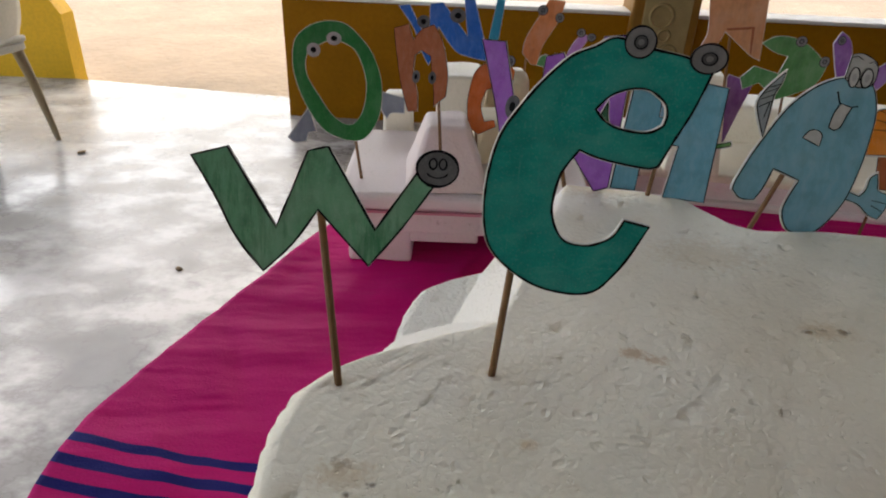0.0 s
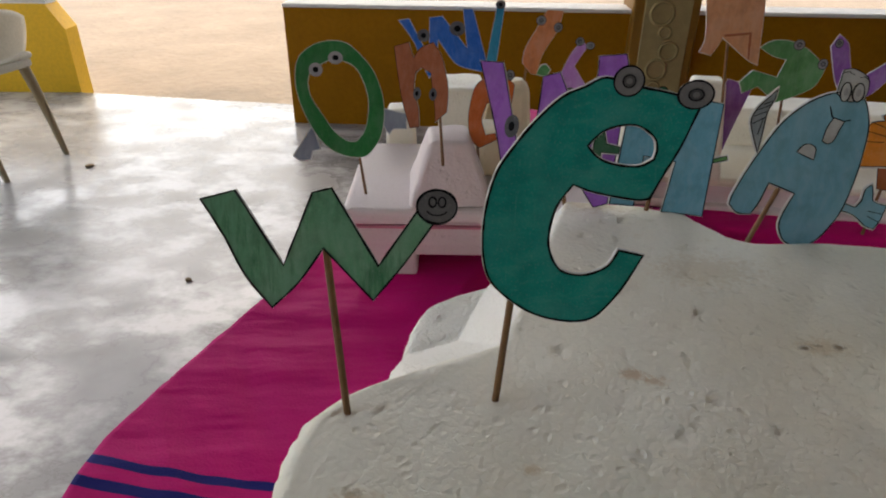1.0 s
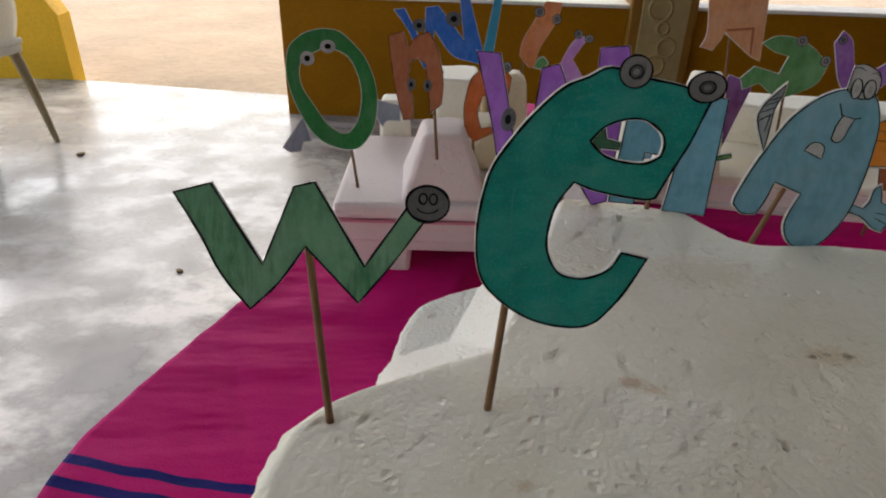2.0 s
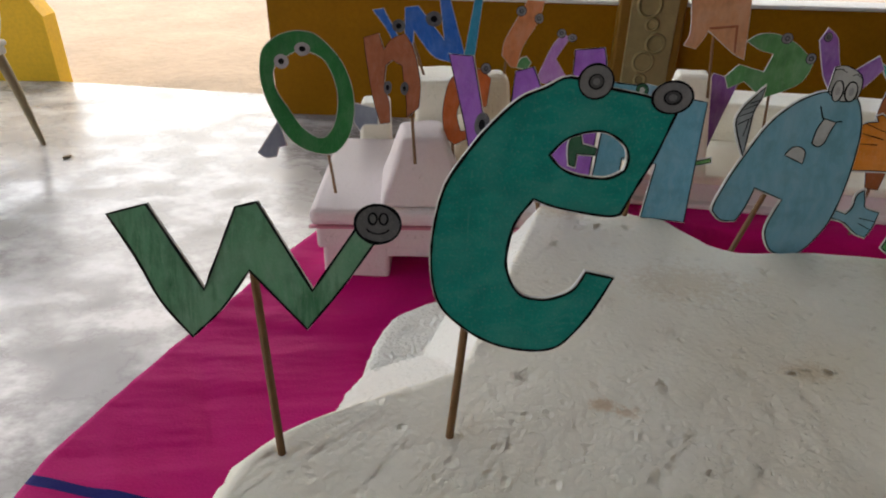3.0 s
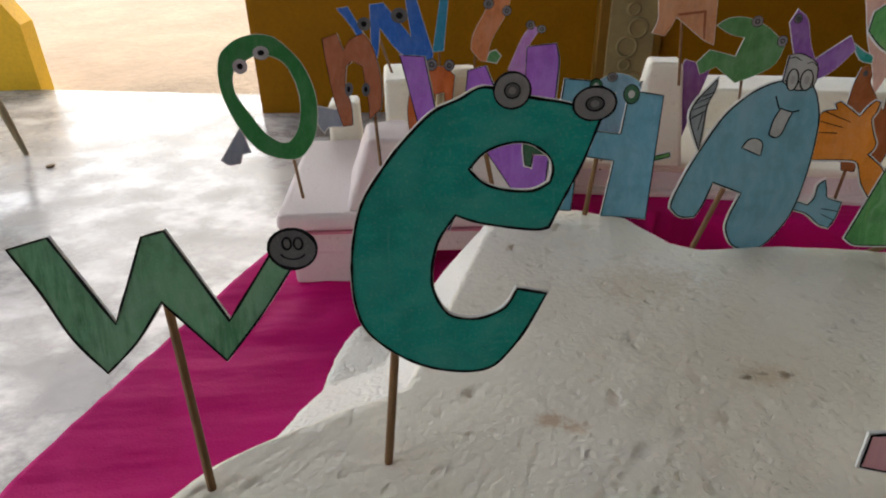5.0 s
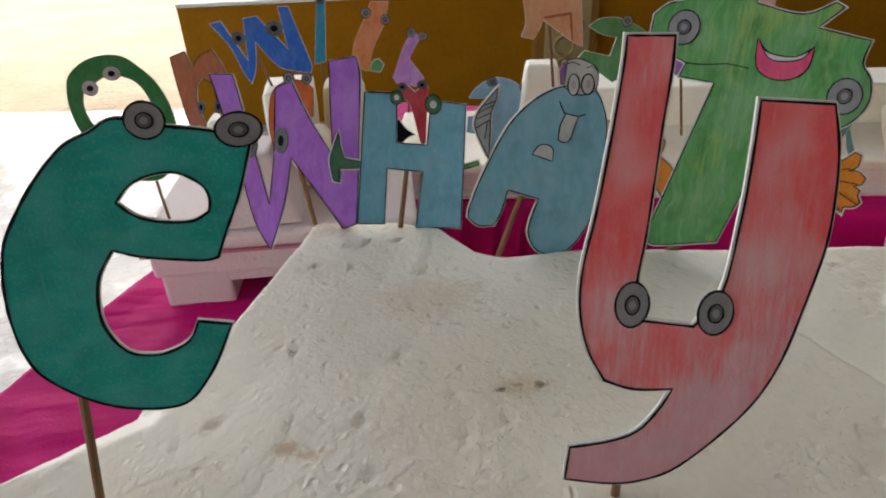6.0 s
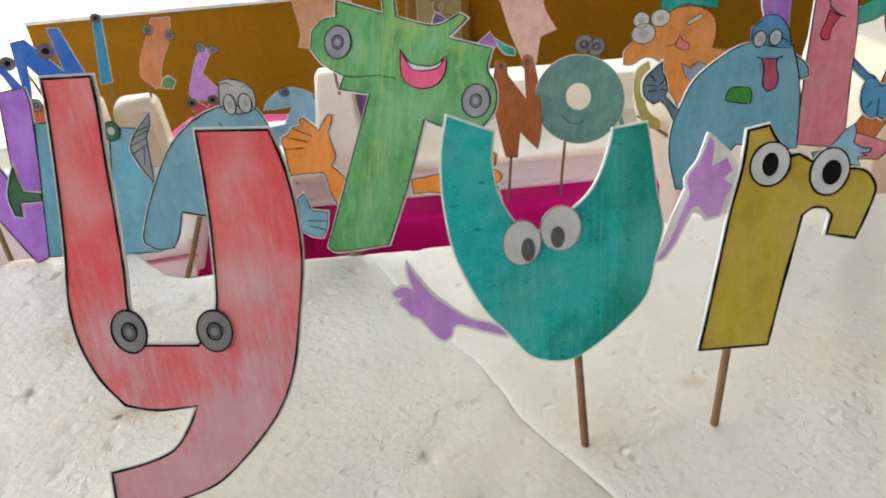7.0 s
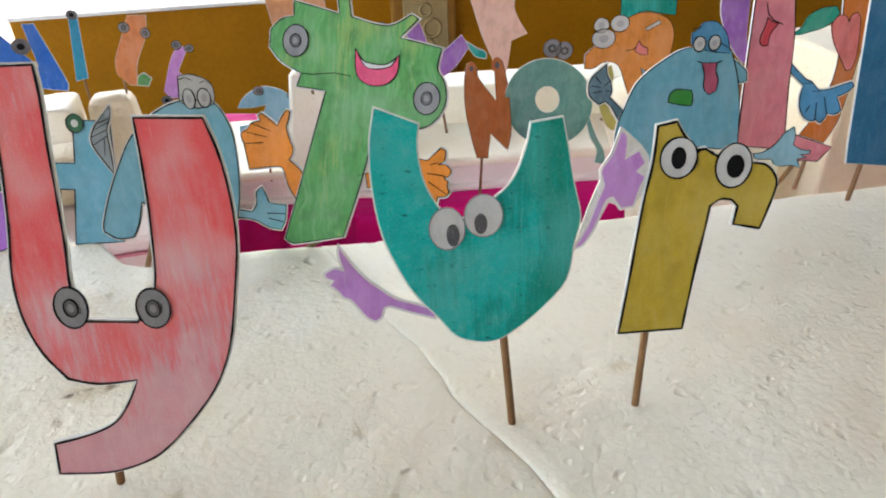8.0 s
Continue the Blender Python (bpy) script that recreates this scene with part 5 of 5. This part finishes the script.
d = Letter("crimson paper letter y with dark eyes and black glove", (0.2364, 0.6872, 0.6588), -5, 3, CRIMSON, 0, 0.3, 1.12)
d.board([(-11.4, 104.2), (-6.1, 105.3), (1.6, 97.7), (8.2, 104.0), (12.9, 101.8), (11.9, 92.3), (10.2, 77.7), (8.0, 53.0), (3.6, 53.3), (-2.9, 86.4), (-10.0, 96.0)])
d.stick(6.2, 55.2)
d.eye(-9.1, 103.1, 4.3, 3.8, "dark")
d.eye(7.7, 104.0, 4.3, 3.8, "dark")
d.limb("arm", [(-1.5, 60.8), (-7.5, 58.7), (-16.0, 51.5), (-21.7, 67.2), (-14.3, 75.2), (-8.5, 66.4)], BLACK, 0)

d = Letter("pale blue paper letter z with tiny eyes", (0.308, 0.675, 0.696), -6, 4, ICE, 0, 0.3)
d.board([(-19.8, 65.8), (-13.1, 75.0), (3.1, 83.6), (20.2, 80.6), (35.3, 69.7), (33.8, 57.4), (17.5, 35.6), (7.3, 10.0), (-5.6, 7.8), (-8.0, 29.2), (-22.9, 32.9), (-21.3, 47.9), (-2.2, 49.5), (7.8, 66.4), (-7.4, 65.1)])
d.stick(0.6, 9.8)
d.eye(2.0, 80.5, 4.8, 4.2, "grey")
d.eye(33.1, 73.5, 4.8, 4.2, "grey")

d = Letter("peach paper letter R with a drawn triangle and violet arm", (0.356, 0.637, 0.791), -8, 4, PEACH, 0, 0.4)
d.board([(-30.8, 87.2), (19.5, 86.0), (22.3, 55.6), (24.8, 23.1), (15.1, 27.5), (-9.9, 46.4), (-12.4, 39.1), (-17.7, 30.5), (-28.0, 33.0), (-24.4, 45.3)])
d.stick(-4.2, 42.6)
d.patch("drawn_line", [(-9.6, 48.6), (14.4, 51.3), (16.6, 27.5), (14.9, 29.3), (12.4, 49.1), (-7.5, 46.8)], BRICK, 0.9, 0)
d.limb("arm", [(-10.3, 46.4), (-6.2, 47.2), (21.2, 32.0), (23.7, 27.3), (17.4, 28.4)], LILAC, 0)

d = Letter("fern green paper letter x with two grey eyes", (0.431, 0.66, 0.735), -8, 4, FERN, 0, 0.4)
d.board([(-33.6, 87.4), (-23.1, 93.9), (-6.1, 93.6), (12.6, 85.0), (29.2, 70.4), (23.6, 53.5), (8.0, 43.6), (-9.0, 36.6), (-28.6, 51.4), (-42.2, 44.4), (-46.6, 54.8), (-36.3, 66.2), (-12.5, 60.3), (-7.5, 77.1), (-21.1, 80.3)])
d.stick(-2.7, 42.7)
d.eye(0.7, 91.0, 5.0, 4.8, "grey")
d.eye(26.0, 74.0, 4.5, 4.9, "grey")

d = Letter("purple paper letter v with a turquoise glove", (0.481, 0.63, 0.737), -8, 4, VIOLET2, 0, 0.5)
d.board([(-34.2, 92.5), (-29.5, 102.9), (-19.9, 95.0), (-13.4, 76.1), (-6.1, 61.2), (5.5, 70.5), (19.5, 81.1), (26.2, 70.1), (12.2, 52.5), (-2.6, 43.9), (-11.8, 45.6), (-23.4, 62.9)])
d.stick(-5.9, 46.0)
d.eye(-28.1, 95.6, 3.3, 3.7, "grey")
d.limb("arm", [(22.5, 75.9), (33.9, 68.1), (42.0, 64.1), (42.4, 58.3), (32.0, 61.4)], AQUA, 0)

d = Letter("plum paper letter j with a dark teal hand", (0.3758, 0.681, 0.6705), -10, 4, PLUM, 0, 0.3, 1.15)
d.board([(4.7, 102.5), (25.9, 96.8), (15.2, 56.3), (7.7, 22.7), (-15.5, 13.3), (-20.2, 34.0), (-9.5, 45.5), (-6.9, 70.9)])
d.stick(-1.8, 21.2)
d.limb("arm", [(-15.8, 58.9), (-4.3, 61.3), (2.3, 46.5), (-8.4, 36.5), (-16.5, 44.0)], DARKTEAL, 0)

d = Letter("blush pink jagged paper letter on a stick", (0.545, 0.64, 0.736), -12, 2, BLUSH, 0, 0.3)
d.board([(-35.6, 127.9), (17.3, 124.5), (12.1, 100.0), (25.1, 75.9), (9.6, 70.1), (5.3, 42.3), (-0.4, 26.0), (-7.1, 48.7), (-19.0, 76.4), (-27.2, 102.7)])
d.stick(0.2, 31.6)

d = Letter("orange paper letter k with a pink heart face and leaf", (0.654, 0.36, 0.762), -12, 8, RUST2, 0.4, 0.3)
d.board([(7.9, 122.6), (32.1, 121.2), (27.7, 87.9), (19.9, 37.9), (11.8, 20.9), (-6.9, 27.8), (3.3, 42.9), (11.8, 71.5)])
d.stick(6.2, 25.6)
d.patch("heart", [(3.4, 97.0), (5.2, 101.3), (8.5, 103.4), (12.6, 101.9), (14.4, 98.4), (16.1, 103.0), (19.6, 104.1), (21.9, 100.3), (23.5, 88.2), (23.6, 76.0), (21.9, 69.0), (18.2, 68.2), (11.6, 78.5), (6.2, 87.6)], CORAL, 1.2, 0.45)
d.patch("leaf", [(-21.2, 93.8), (-15.5, 98.2), (-12.8, 104.1), (-4.2, 108.2), (5.0, 108.7), (7.6, 104.5), (4.0, 99.7), (-2.1, 96.0), (-9.3, 94.4), (-18.4, 92.6)], AQUA2, 0.9, 0.45)

d = Letter("purple paper letter i half hidden behind others", (0.685, 0.46, 0.767), -12, 6, VIOLET2, 0, 0.3)
d.board([(-29.2, 105.5), (-6.9, 104.2), (-5.3, 63.1), (1.4, 45.5), (-5.8, 43.8), (-16.8, 56.6), (-28.3, 81.3)])
d.stick(-7.3, 48.3)

d = Letter("olive yellow paper letter c behind the orange one", (0.578, 0.47, 0.766), -12, 6, OLIVE, 0, 0.3)
d.board([(-11.1, 53.0), (-18.5, 48.7), (-21.5, 40.6), (-20.8, 27.9), (-16.5, 14.6), (-11.4, 5.3), (-4.4, 1.2), (1.4, 1.6), (0.0, 7.9), (-7.5, 13.8), (-11.7, 22.8), (-11.2, 35.6), (-8.7, 43.8)])
d.stick(-8.3, 6.0)
